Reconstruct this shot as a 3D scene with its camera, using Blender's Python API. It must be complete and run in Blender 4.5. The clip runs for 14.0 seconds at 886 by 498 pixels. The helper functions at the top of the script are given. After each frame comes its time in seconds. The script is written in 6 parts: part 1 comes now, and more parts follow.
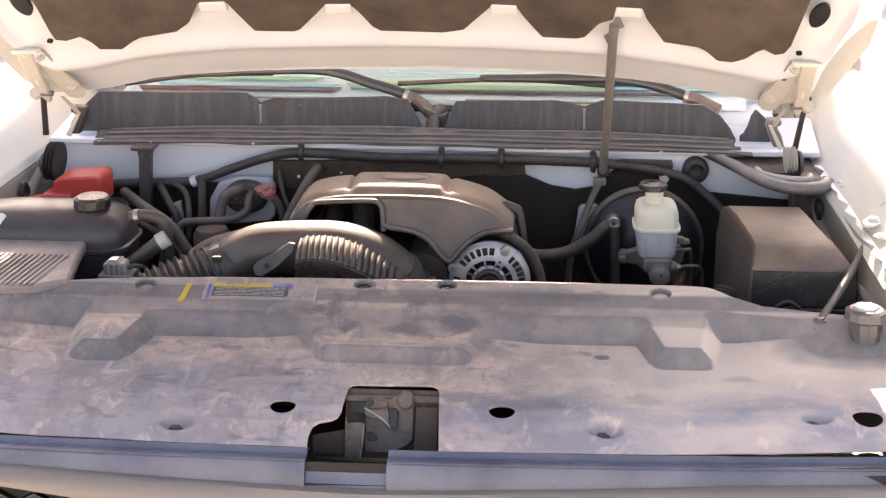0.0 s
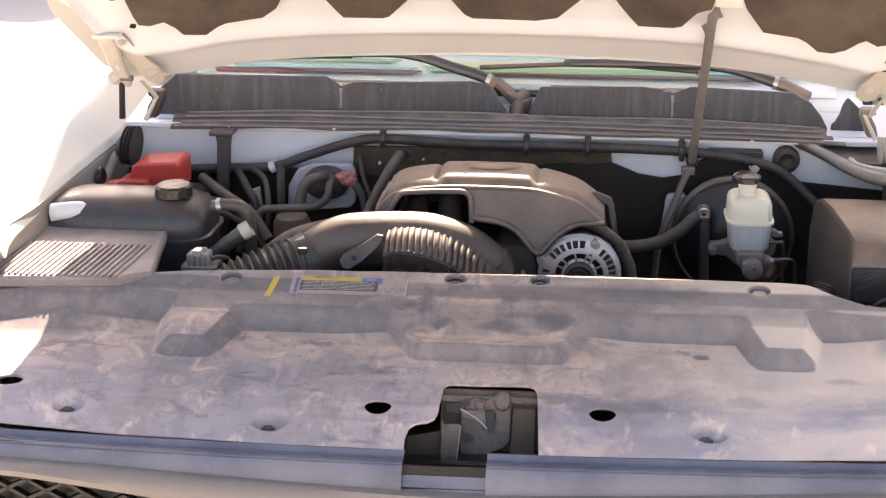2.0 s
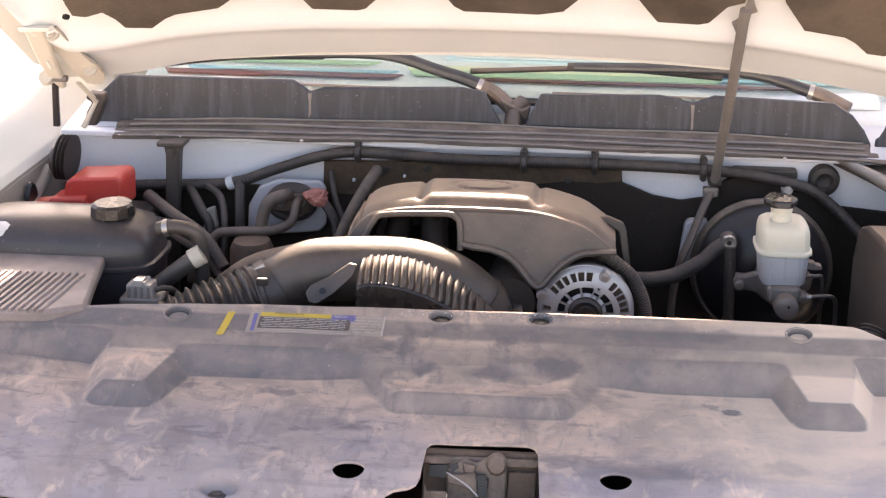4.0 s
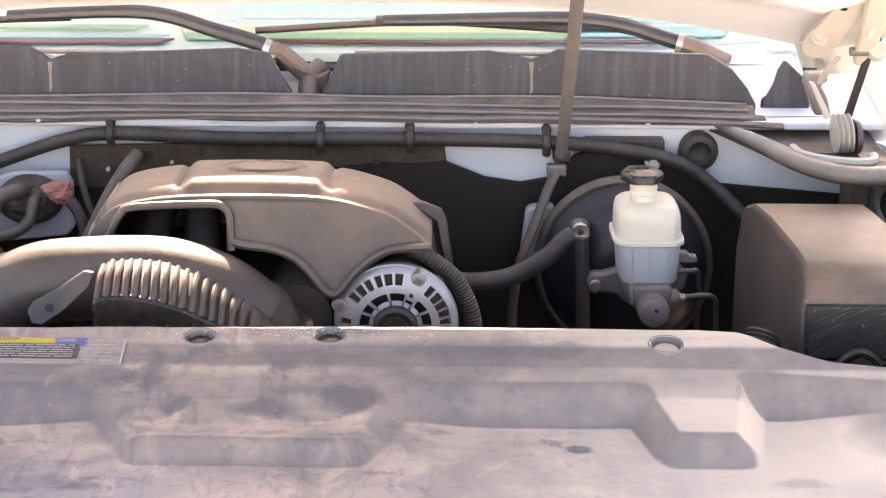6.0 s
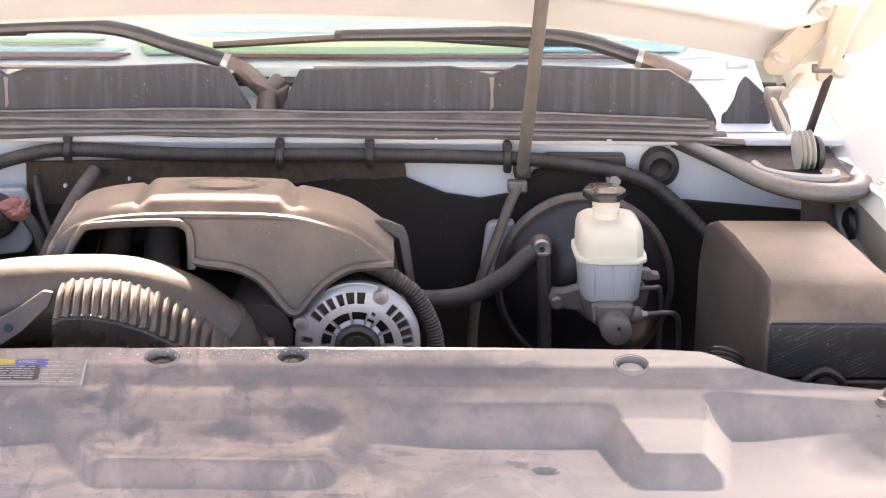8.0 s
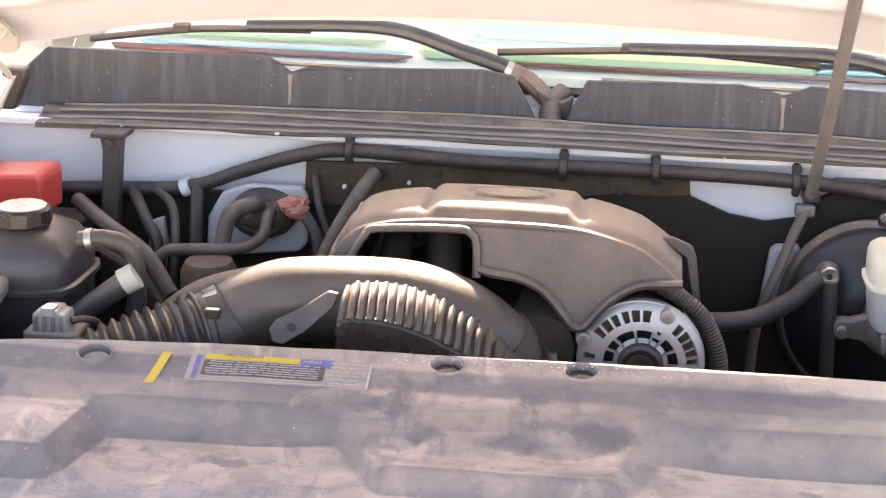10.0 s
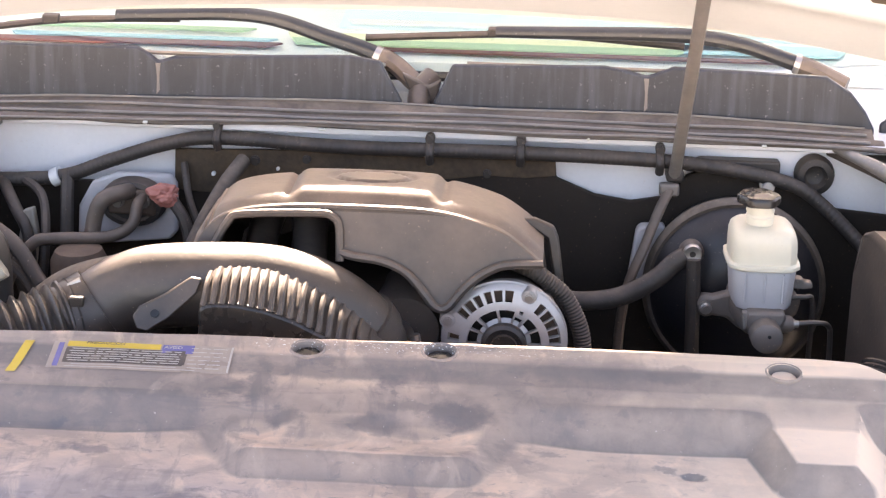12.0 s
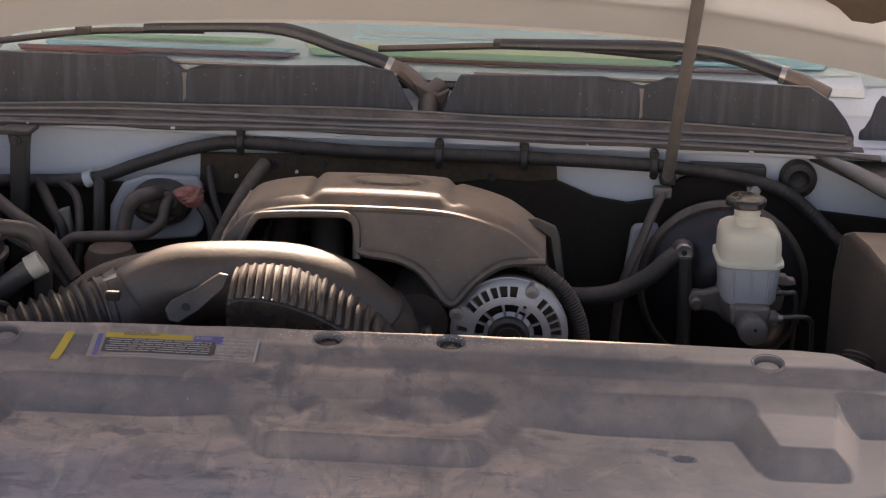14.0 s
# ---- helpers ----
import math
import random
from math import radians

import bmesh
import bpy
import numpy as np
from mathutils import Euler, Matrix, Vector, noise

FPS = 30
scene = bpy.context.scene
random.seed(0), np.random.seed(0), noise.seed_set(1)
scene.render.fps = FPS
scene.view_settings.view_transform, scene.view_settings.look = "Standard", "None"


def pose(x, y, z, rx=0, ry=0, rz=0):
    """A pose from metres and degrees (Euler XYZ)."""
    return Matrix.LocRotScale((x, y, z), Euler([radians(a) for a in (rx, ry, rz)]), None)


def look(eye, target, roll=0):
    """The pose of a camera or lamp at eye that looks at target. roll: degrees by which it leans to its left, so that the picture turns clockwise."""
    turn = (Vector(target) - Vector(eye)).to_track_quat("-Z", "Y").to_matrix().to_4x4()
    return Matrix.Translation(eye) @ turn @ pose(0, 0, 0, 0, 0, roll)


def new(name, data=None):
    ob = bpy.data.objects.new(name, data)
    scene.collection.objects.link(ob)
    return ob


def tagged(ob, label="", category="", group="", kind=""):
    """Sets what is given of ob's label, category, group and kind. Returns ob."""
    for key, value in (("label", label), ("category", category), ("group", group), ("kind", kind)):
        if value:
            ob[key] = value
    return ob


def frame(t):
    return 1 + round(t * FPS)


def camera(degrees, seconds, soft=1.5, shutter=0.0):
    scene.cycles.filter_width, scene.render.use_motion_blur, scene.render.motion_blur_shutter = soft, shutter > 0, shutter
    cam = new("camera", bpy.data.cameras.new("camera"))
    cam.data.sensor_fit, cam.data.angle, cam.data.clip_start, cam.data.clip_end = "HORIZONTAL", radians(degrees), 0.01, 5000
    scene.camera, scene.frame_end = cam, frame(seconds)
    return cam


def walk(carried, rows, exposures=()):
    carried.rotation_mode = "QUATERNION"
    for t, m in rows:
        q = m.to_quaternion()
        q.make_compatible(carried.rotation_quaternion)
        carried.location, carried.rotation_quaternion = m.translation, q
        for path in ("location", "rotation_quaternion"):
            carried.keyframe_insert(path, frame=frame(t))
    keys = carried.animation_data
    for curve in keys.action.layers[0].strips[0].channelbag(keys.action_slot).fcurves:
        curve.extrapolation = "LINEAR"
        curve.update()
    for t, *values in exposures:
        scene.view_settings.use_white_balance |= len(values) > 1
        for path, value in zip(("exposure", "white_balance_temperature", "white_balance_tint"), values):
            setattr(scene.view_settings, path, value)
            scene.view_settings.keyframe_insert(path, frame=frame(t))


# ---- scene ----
# Camera: seconds, place, then tilt, turn and lean in degrees.
PATH = [
    (0, 0.4305, -3.6307, 2.6857, 70.652, 4.945, -0.335),
    (0.5, 0.3647, -3.5822, 2.7080, 70.064, 4.764, -0.585),
    (1, 0.3515, -3.5382, 2.7112, 69.653, 5.646, -0.602),
    (1.5, 0.3258, -3.5383, 2.7331, 69.335, 4.922, -0.362),
    (2, 0.2614, -3.5200, 2.7414, 69.289, 4.983, 0.040),
    (2.2, 0.2067, -3.5026, 2.7571, 69.124, 4.658, 0.724),
    (4.3, 0.1994, -2.8024, 2.4667, 70.011, 4.451, 0.719),
    (4.5, 0.2177, -2.7360, 2.4286, 70.122, 4.591, 0.841),
    (5, 0.2250, -2.4999, 2.3480, 70.065, 3.797, 0.505),
    (5.5, 0.2659, -2.2904, 2.2553, 70.432, 3.210, -0.014),
    (6, 0.3137, -2.0993, 2.1855, 70.539, 2.368, -0.354),
    (6.5, 0.3492, -2.0795, 2.1696, 70.728, 1.001, -0.623),
    (7, 0.3653, -2.0846, 2.1813, 70.711, 0.782, -0.685),
    (7.5, 0.3495, -2.0763, 2.2011, 70.410, 0.387, -0.427),
    (8, 0.2870, -2.0756, 2.2003, 70.533, 0.930, 0.036),
    (8.5, 0.2210, -2.0615, 2.2023, 70.485, 1.969, 0.675),
    (9, 0.1552, -2.0314, 2.1947, 70.592, 2.426, 1.615),
    (9.2, 0.1549, -2.0283, 2.1835, 70.756, 3.647, 2.063),
    (11.3, 0.2212, -2.0324, 2.1723, 70.932, 6.049, 1.429),
    (11.5, 0.2315, -2.0384, 2.1755, 70.920, 5.044, 1.410),
    (12, 0.2513, -2.0487, 2.1783, 70.672, 3.852, 1.078),
    (12.5, 0.2543, -2.0494, 2.1805, 70.475, 3.673, 1.153),
    (13, 0.2544, -2.0814, 2.1919, 70.449, 3.907, 1.218),
    (13.5, 0.2462, -2.1435, 2.2169, 70.466, 3.666, 1.188),
    (14, 0.2443, -2.2627, 2.2584, 70.547, 3.672, 1.281),
]


def aim(x, y, z, tilt, turn, lean):
    return pose(x, y, z, 0, 0, turn) @ pose(0, 0, 0, tilt) @ pose(0, 0, 0, 0, 0, lean)


cam = camera(20, 14.0, soft=1.3)
walk(cam, [(t, aim(*row)) for t, *row in PATH],
     exposures=[(t, e, 8050, 23) for t, e in ((0.0, 2.26), (2.2, 2.28), (4.5, 2.50), (6.0, 2.80), (7.2, 2.79), (9.0, 2.89), (12.6, 2.89), (13.0, 2.55), (13.4, 2.18), (13.7, 1.72), (14.0, 1.28))])

# ---- light: sun low behind the truck, bright open lot ----
SUN_UP, SUN_TURN = radians(36.4), radians(-1.5)
world = bpy.data.worlds.new("sky")
scene.world = world
world.use_nodes = True
wn = world.node_tree.nodes
sky = wn.new("ShaderNodeTexSky")
sky.sky_type, sky.sun_disc = "NISHITA", False
sky.sun_elevation, sky.sun_rotation = SUN_UP, SUN_TURN
sky.dust_density = 2.0
world.node_tree.links.new(sky.outputs[0], wn["Background"].inputs[0])
wn["Background"].inputs[1].default_value = 0.10
sun = new("sun", bpy.data.lights.new("sun", "SUN"))
sun.data.energy, sun.data.angle, sun.data.color = 5.0, radians(0.6), (1.0, 0.94, 0.84)
sun_from = Vector((math.sin(SUN_TURN) * math.cos(SUN_UP), math.cos(SUN_TURN) * math.cos(SUN_UP), math.sin(SUN_UP)))
sun.matrix_world = look(sun_from * 20, (0, 0, 0))


# ---- materials ----
def surface(name, col, rough=0.5, metal=0.0, dust=None, amount=0.0, scale=9.0, grain=0.12, vary=0.12, bump=0.15, fine=160.0, coat=0.0, up=0.5):
    """Base colour with two-scale variation, and settled dust that lies thicker on upward faces."""
    m = bpy.data.materials.new(name)
    m.use_nodes = True
    n, link = m.node_tree.nodes, m.node_tree.links.new
    b = n["Principled BSDF"]
    geo = n.new("ShaderNodeNewGeometry")
    big, small = n.new("ShaderNodeTexNoise"), n.new("ShaderNodeTexNoise")
    big.inputs["Scale"].default_value, big.inputs["Detail"].default_value = scale, 7.0
    big.inputs["Roughness"].default_value = 0.6
    small.inputs["Scale"].default_value, small.inputs["Detail"].default_value = fine, 4.0
    link(geo.outputs["Position"], big.inputs["Vector"])
    link(geo.outputs["Position"], small.inputs["Vector"])
    dark = n.new("ShaderNodeMix")
    dark.data_type = "RGBA"
    dark.inputs[6].default_value = (*[c * (1 - vary) for c in col], 1)
    dark.inputs[7].default_value = (*[min(1, c * (1 + vary)) for c in col], 1)
    link(big.outputs[0], dark.inputs[0])
    last = dark.outputs[2]
    if dust:
        ramp = n.new("ShaderNodeMapRange")
        ramp.inputs["From Min"].default_value, ramp.inputs["From Max"].default_value = 0.36, 0.62
        link(big.outputs[0], ramp.inputs["Value"])
        sep = n.new("ShaderNodeSeparateXYZ")
        link(geo.outputs["Normal"], sep.inputs[0])
        lift = n.new("ShaderNodeMapRange")
        lift.inputs["From Min"].default_value, lift.inputs["From Max"].default_value = -0.1, 0.9
        lift.inputs["To Min"].default_value, lift.inputs["To Max"].default_value = 1 - up, 1.0
        link(sep.outputs[2], lift.inputs["Value"])
        f1, f2, f3 = n.new("ShaderNodeMath"), n.new("ShaderNodeMath"), n.new("ShaderNodeMath")
        f1.operation, f2.operation, f3.operation = "MULTIPLY_ADD", "MULTIPLY", "MULTIPLY"
        link(ramp.outputs[0], f1.inputs[0])
        f1.inputs[1].default_value, f1.inputs[2].default_value = 0.55, 0.45
        link(f1.outputs[0], f2.inputs[0])
        link(lift.outputs[0], f2.inputs[1])
        link(f2.outputs[0], f3.inputs[0])
        f3.inputs[1].default_value = amount
        over = n.new("ShaderNodeMix")
        over.data_type = "RGBA"
        link(f3.outputs[0], over.inputs[0])
        link(last, over.inputs[6])
        over.inputs[7].default_value = (*dust, 1)
        last = over.outputs[2]
        grit, pick, lay = n.new("ShaderNodeTexNoise"), n.new("ShaderNodeMapRange"), n.new("ShaderNodeMix")
        grit.inputs["Scale"].default_value, grit.inputs["Detail"].default_value = 260.0, 2.0
        link(geo.outputs["Position"], grit.inputs["Vector"])
        pick.inputs["From Min"].default_value, pick.inputs["From Max"].default_value, pick.inputs["To Max"].default_value = 0.69, 0.76, 0.35
        link(grit.outputs[0], pick.inputs["Value"])
        lay.data_type = "RGBA"
        link(pick.outputs[0], lay.inputs[0])
        link(last, lay.inputs[6])
        lay.inputs[7].default_value = (*[min(1.0, c * 1.25) for c in dust], 1)
        last = lay.outputs[2]
    speck = n.new("ShaderNodeMix")
    speck.data_type, speck.blend_type = "RGBA", "MULTIPLY"
    speck.inputs[0].default_value = grain
    link(last, speck.inputs[6])
    link(small.outputs[0], speck.inputs[7])
    link(speck.outputs[2], b.inputs["Base Color"])
    r = n.new("ShaderNodeMapRange")
    r.inputs["To Min"].default_value, r.inputs["To Max"].default_value = max(0.02, rough - 0.12), min(1.0, rough + 0.12)
    link(big.outputs[0], r.inputs["Value"])
    link(r.outputs[0], b.inputs["Roughness"])
    b.inputs["Metallic"].default_value = metal
    b.inputs["Coat Weight"].default_value = coat
    if bump:
        bp = n.new("ShaderNodeBump")
        bp.inputs["Strength"].default_value, bp.inputs["Distance"].default_value = bump, 0.002
        link(small.outputs[0], bp.inputs["Height"])
        link(bp.outputs[0], b.inputs["Normal"])
    return m


DUST = (0.46, 0.335, 0.26)


def cover_plastic():
    """Grey-black plastic under uneven pinkish dust, wiped and smeared dark in places, with drips and specks; some light
    and shading is painted in too.
    """
    m = bpy.data.materials.new("dusty_cover_plastic")
    m.use_nodes = True
    n, link = m.node_tree.nodes, m.node_tree.links.new
    b = n["Principled BSDF"]
    geo = n.new("ShaderNodeNewGeometry")

    def cloud(scale, detail, twist, stretch, low, high):
        mp = n.new("ShaderNodeMapping")
        mp.inputs["Scale"].default_value = stretch
        link(geo.outputs["Position"], mp.inputs["Vector"])
        t = n.new("ShaderNodeTexNoise")
        t.inputs["Scale"].default_value, t.inputs["Detail"].default_value = scale, detail
        t.inputs["Roughness"].default_value, t.inputs["Distortion"].default_value = 0.62, twist
        link(mp.outputs[0], t.inputs["Vector"])
        r = n.new("ShaderNodeMapRange")
        r.inputs["From Min"].default_value, r.inputs["From Max"].default_value = low, high
        link(t.outputs[0], r.inputs["Value"])
        return r.outputs[0], t.outputs[0]

    def blend(fac, a, colour, amount=1.0):
        mix = n.new("ShaderNodeMix")
        mix.data_type = "RGBA"
        k = n.new("ShaderNodeMath")
        k.operation = "MULTIPLY"
        k.inputs[1].default_value = amount
        link(fac, k.inputs[0])
        link(k.outputs[0], mix.inputs[0])
        if isinstance(a, tuple):
            mix.inputs[6].default_value = (*a, 1)
        else:
            link(a, mix.inputs[6])
        mix.inputs[7].default_value = (*colour, 1)
        return mix.outputs[2]

    place = n.new("ShaderNodeSeparateXYZ")
    link(geo.outputs["Position"], place.inputs[0])

    def along(axis, a, b):
        r = n.new("ShaderNodeMapRange")
        r.interpolation_type = "SMOOTHSTEP"
        r.inputs["From Min"].default_value, r.inputs["From Max"].default_value = a, b
        link(place.outputs[axis], r.inputs["Value"])
        return r.outputs[0]

    def times(a, b, op="MULTIPLY"):
        k = n.new("ShaderNodeMath")
        k.operation = op
        for i, q in enumerate((a, b)):
            if isinstance(q, float):
                k.inputs[i].default_value = q
            else:
                link(q, k.inputs[i])
        return k.outputs[0]

    wide, _ = cloud(5.0, 7, 0.3, (1, 1.3, 1), 0.36, 0.64)
    col = blend(wide, (0.48, 0.365, 0.300), (0.82, 0.595, 0.460))
    pink, _ = cloud(11, 8, 0.2, (0.8, 1.2, 1), 0.5, 0.68)
    col = blend(pink, col, (0.88, 0.63, 0.465), 0.65)
    # right side lightened: the stronger light there is put into the dust colour
    thick = along(0, 0.05, 0.5)
    col = blend(thick, col, (0.86, 0.71, 0.575), 0.70)
    # skylight on the front painted as bluish patches, darker grime to one side
    film, _ = cloud(7, 8, 0.3, (0.7, 1.3, 1), 0.40, 0.62)
    col = blend(times(film, along(1, 0.36, 0.18)), col, (0.27, 0.26, 0.31), 0.78)
    col = blend(along(1, 0.26, 0.12), col, (0.30, 0.29, 0.34), 0.45)
    soot, _ = cloud(4.2, 9, 0.6, (1, 1.6, 1), 0.52, 0.66)
    col = blend(times(soot, along(0, 0.62, 0.2)), col, (0.25, 0.215, 0.21), 0.45)
    # more of the sky's bluish light painted on the front left
    sky_veil, _ = cloud(3.5, 6, 0.2, (1, 1, 1), 0.30, 0.55)
    col = blend(times(times(sky_veil, along(1, 0.40, 0.24)), along(0, 0.15, -0.35)), col, (0.38, 0.37, 0.43), 0.6)
    grime, _ = cloud(6, 8, 0.3, (0.8, 1.4, 1), 0.38, 0.6)
    col = blend(times(grime, along(0, 0.0, -0.35)), col, (0.27, 0.24, 0.24), 0.55)
    wiped, _ = cloud(13, 10, 0.25, (0.7, 1.5, 1), 0.57, 0.64)
    wiped = times(wiped, along(0, 0.45, -0.1))
    col = blend(wiped, col, (0.19, 0.165, 0.175), 0.68)
    rubbed, _ = cloud(3.0, 12, 1.2, (1.0, 14.0, 1), 0.60, 0.66)
    col = blend(times(rubbed, along(0, 0.5, 0.0)), col, (0.24, 0.21, 0.215), 0.35)
    flecks, _ = cloud(55, 10, 0.3, (0.8, 1.3, 1), 0.60, 0.66)
    col = blend(times(flecks, along(0, 0.6, 0.1)), col, (0.24, 0.215, 0.22), 0.5)
    # rear strip between the clips a darker tan-grey
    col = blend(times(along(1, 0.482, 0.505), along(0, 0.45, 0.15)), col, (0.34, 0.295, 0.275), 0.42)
    # greasy blotches and runs that break up the dust
    blotch, _ = cloud(8.5, 14, 0.9, (1.0, 1.2, 1), 0.50, 0.585)
    col = blend(times(blotch, along(0, 0.48, 0.10)), col, (0.27, 0.225, 0.215), 0.42)
    runs, _ = cloud(26, 12, 0.5, (1.7, 0.55, 1), 0.535, 0.62)
    col = blend(times(runs, along(0, 0.55, 0.0)), col, (0.25, 0.215, 0.21), 0.40)
    pale, _ = cloud(17, 12, 0.7, (1.3, 0.8, 1), 0.56, 0.66)
    col = blend(pale, col, (0.90, 0.68, 0.53), 0.45)
    # rubbed smears and stains with ragged outlines, and one long dark band at y 0.488
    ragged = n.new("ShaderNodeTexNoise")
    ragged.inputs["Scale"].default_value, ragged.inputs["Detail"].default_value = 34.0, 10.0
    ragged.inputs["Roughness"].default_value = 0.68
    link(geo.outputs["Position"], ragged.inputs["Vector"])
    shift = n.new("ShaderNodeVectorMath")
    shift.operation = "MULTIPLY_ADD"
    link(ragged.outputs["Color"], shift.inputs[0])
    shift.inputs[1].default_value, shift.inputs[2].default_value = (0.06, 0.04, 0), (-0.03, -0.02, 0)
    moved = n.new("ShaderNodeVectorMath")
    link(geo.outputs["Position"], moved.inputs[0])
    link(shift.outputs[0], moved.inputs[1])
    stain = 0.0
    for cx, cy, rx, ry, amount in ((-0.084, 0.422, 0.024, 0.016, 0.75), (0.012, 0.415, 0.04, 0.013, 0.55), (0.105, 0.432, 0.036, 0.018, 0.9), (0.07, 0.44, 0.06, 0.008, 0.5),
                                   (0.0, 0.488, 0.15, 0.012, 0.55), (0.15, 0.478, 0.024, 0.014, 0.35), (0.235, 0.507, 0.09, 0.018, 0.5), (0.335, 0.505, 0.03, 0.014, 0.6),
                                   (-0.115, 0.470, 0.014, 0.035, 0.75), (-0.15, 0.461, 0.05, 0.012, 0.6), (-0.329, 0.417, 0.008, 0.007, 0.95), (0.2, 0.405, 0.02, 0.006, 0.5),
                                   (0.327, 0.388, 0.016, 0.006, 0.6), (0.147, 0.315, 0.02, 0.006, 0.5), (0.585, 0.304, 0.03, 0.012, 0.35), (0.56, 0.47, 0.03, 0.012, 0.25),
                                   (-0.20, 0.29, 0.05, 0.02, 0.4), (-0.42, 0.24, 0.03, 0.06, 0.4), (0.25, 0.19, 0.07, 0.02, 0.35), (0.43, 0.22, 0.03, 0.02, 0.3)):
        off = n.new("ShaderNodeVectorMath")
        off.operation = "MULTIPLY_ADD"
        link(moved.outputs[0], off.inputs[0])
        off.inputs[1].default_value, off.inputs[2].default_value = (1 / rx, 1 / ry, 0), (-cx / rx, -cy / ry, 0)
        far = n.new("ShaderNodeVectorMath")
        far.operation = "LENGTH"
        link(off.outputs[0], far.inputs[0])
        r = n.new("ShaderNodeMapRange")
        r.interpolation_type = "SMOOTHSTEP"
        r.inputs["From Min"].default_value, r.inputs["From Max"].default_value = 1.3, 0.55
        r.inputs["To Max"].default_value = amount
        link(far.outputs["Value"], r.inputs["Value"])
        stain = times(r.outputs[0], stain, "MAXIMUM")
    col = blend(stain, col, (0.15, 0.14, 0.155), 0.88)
    # front-facing and inward slopes darkened: recess shading painted in, along with thinner dust
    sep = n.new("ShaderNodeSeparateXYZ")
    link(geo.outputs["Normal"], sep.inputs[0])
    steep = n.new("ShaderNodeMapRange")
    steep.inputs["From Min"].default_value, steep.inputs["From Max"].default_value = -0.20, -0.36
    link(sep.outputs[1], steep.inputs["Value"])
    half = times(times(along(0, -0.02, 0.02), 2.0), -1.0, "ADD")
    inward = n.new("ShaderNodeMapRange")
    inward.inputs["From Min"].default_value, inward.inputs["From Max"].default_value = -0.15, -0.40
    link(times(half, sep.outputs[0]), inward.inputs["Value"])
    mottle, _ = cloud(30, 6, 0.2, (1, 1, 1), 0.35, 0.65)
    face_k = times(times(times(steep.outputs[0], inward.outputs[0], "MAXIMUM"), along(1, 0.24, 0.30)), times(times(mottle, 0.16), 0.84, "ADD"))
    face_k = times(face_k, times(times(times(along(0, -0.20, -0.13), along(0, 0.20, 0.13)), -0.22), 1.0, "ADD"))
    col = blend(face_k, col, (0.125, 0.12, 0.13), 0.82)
    chips, _ = cloud(300, 1, 0.0, (0.8, 1.2, 1), 0.655, 0.69)
    col = blend(times(times(chips, along(1, 0.515, 0.53)), times(along(0, -0.16, -0.10), along(0, 0.30, 0.05))), col, (0.93, 0.92, 0.90), 0.95)
    speck, fine = cloud(150, 3, 0.0, (1, 1, 1), 0.70, 0.76)
    col = blend(speck, col, (0.66, 0.60, 0.55), 0.6)
    link(col, b.inputs["Base Color"])
    rough = n.new("ShaderNodeMapRange")
    rough.inputs["To Min"].default_value, rough.inputs["To Max"].default_value = 0.78, 0.45
    link(stain, rough.inputs["Value"])
    link(rough.outputs[0], b.inputs["Roughness"])
    bp = n.new("ShaderNodeBump")
    bp.inputs["Strength"].default_value, bp.inputs["Distance"].default_value = 0.2, 0.002
    link(fine, bp.inputs["Height"])
    link(bp.outputs[0], b.inputs["Normal"])
    return m


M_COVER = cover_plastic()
M_BLACK = surface("dusty_black_plastic", (0.016, 0.0135, 0.013), 0.45, dust=DUST, amount=0.30, scale=14.0, up=0.85)
M_ENGINE = surface("engine_cover_plastic", (0.040, 0.036, 0.035), 0.48, dust=(0.39, 0.275, 0.205), amount=0.62, scale=11.0, up=0.85)
M_DUCT = surface("duct_plastic", (0.045, 0.040, 0.038), 0.46, dust=(0.39, 0.285, 0.22), amount=0.34, scale=13.0, up=0.85)
M_GLOSS = surface("shiny_black_plastic", (0.012, 0.012, 0.013), 0.28, dust=DUST, amount=0.07, scale=30.0)
M_RUBBER = surface("black_rubber", (0.022, 0.0185, 0.0175), 0.6, dust=DUST, amount=0.28, scale=20.0, up=0.85)
M_BELLOWS = surface("bellows_rubber", (0.022, 0.021, 0.021), 0.38, dust=DUST, amount=0.30, scale=30.0, up=0.8)
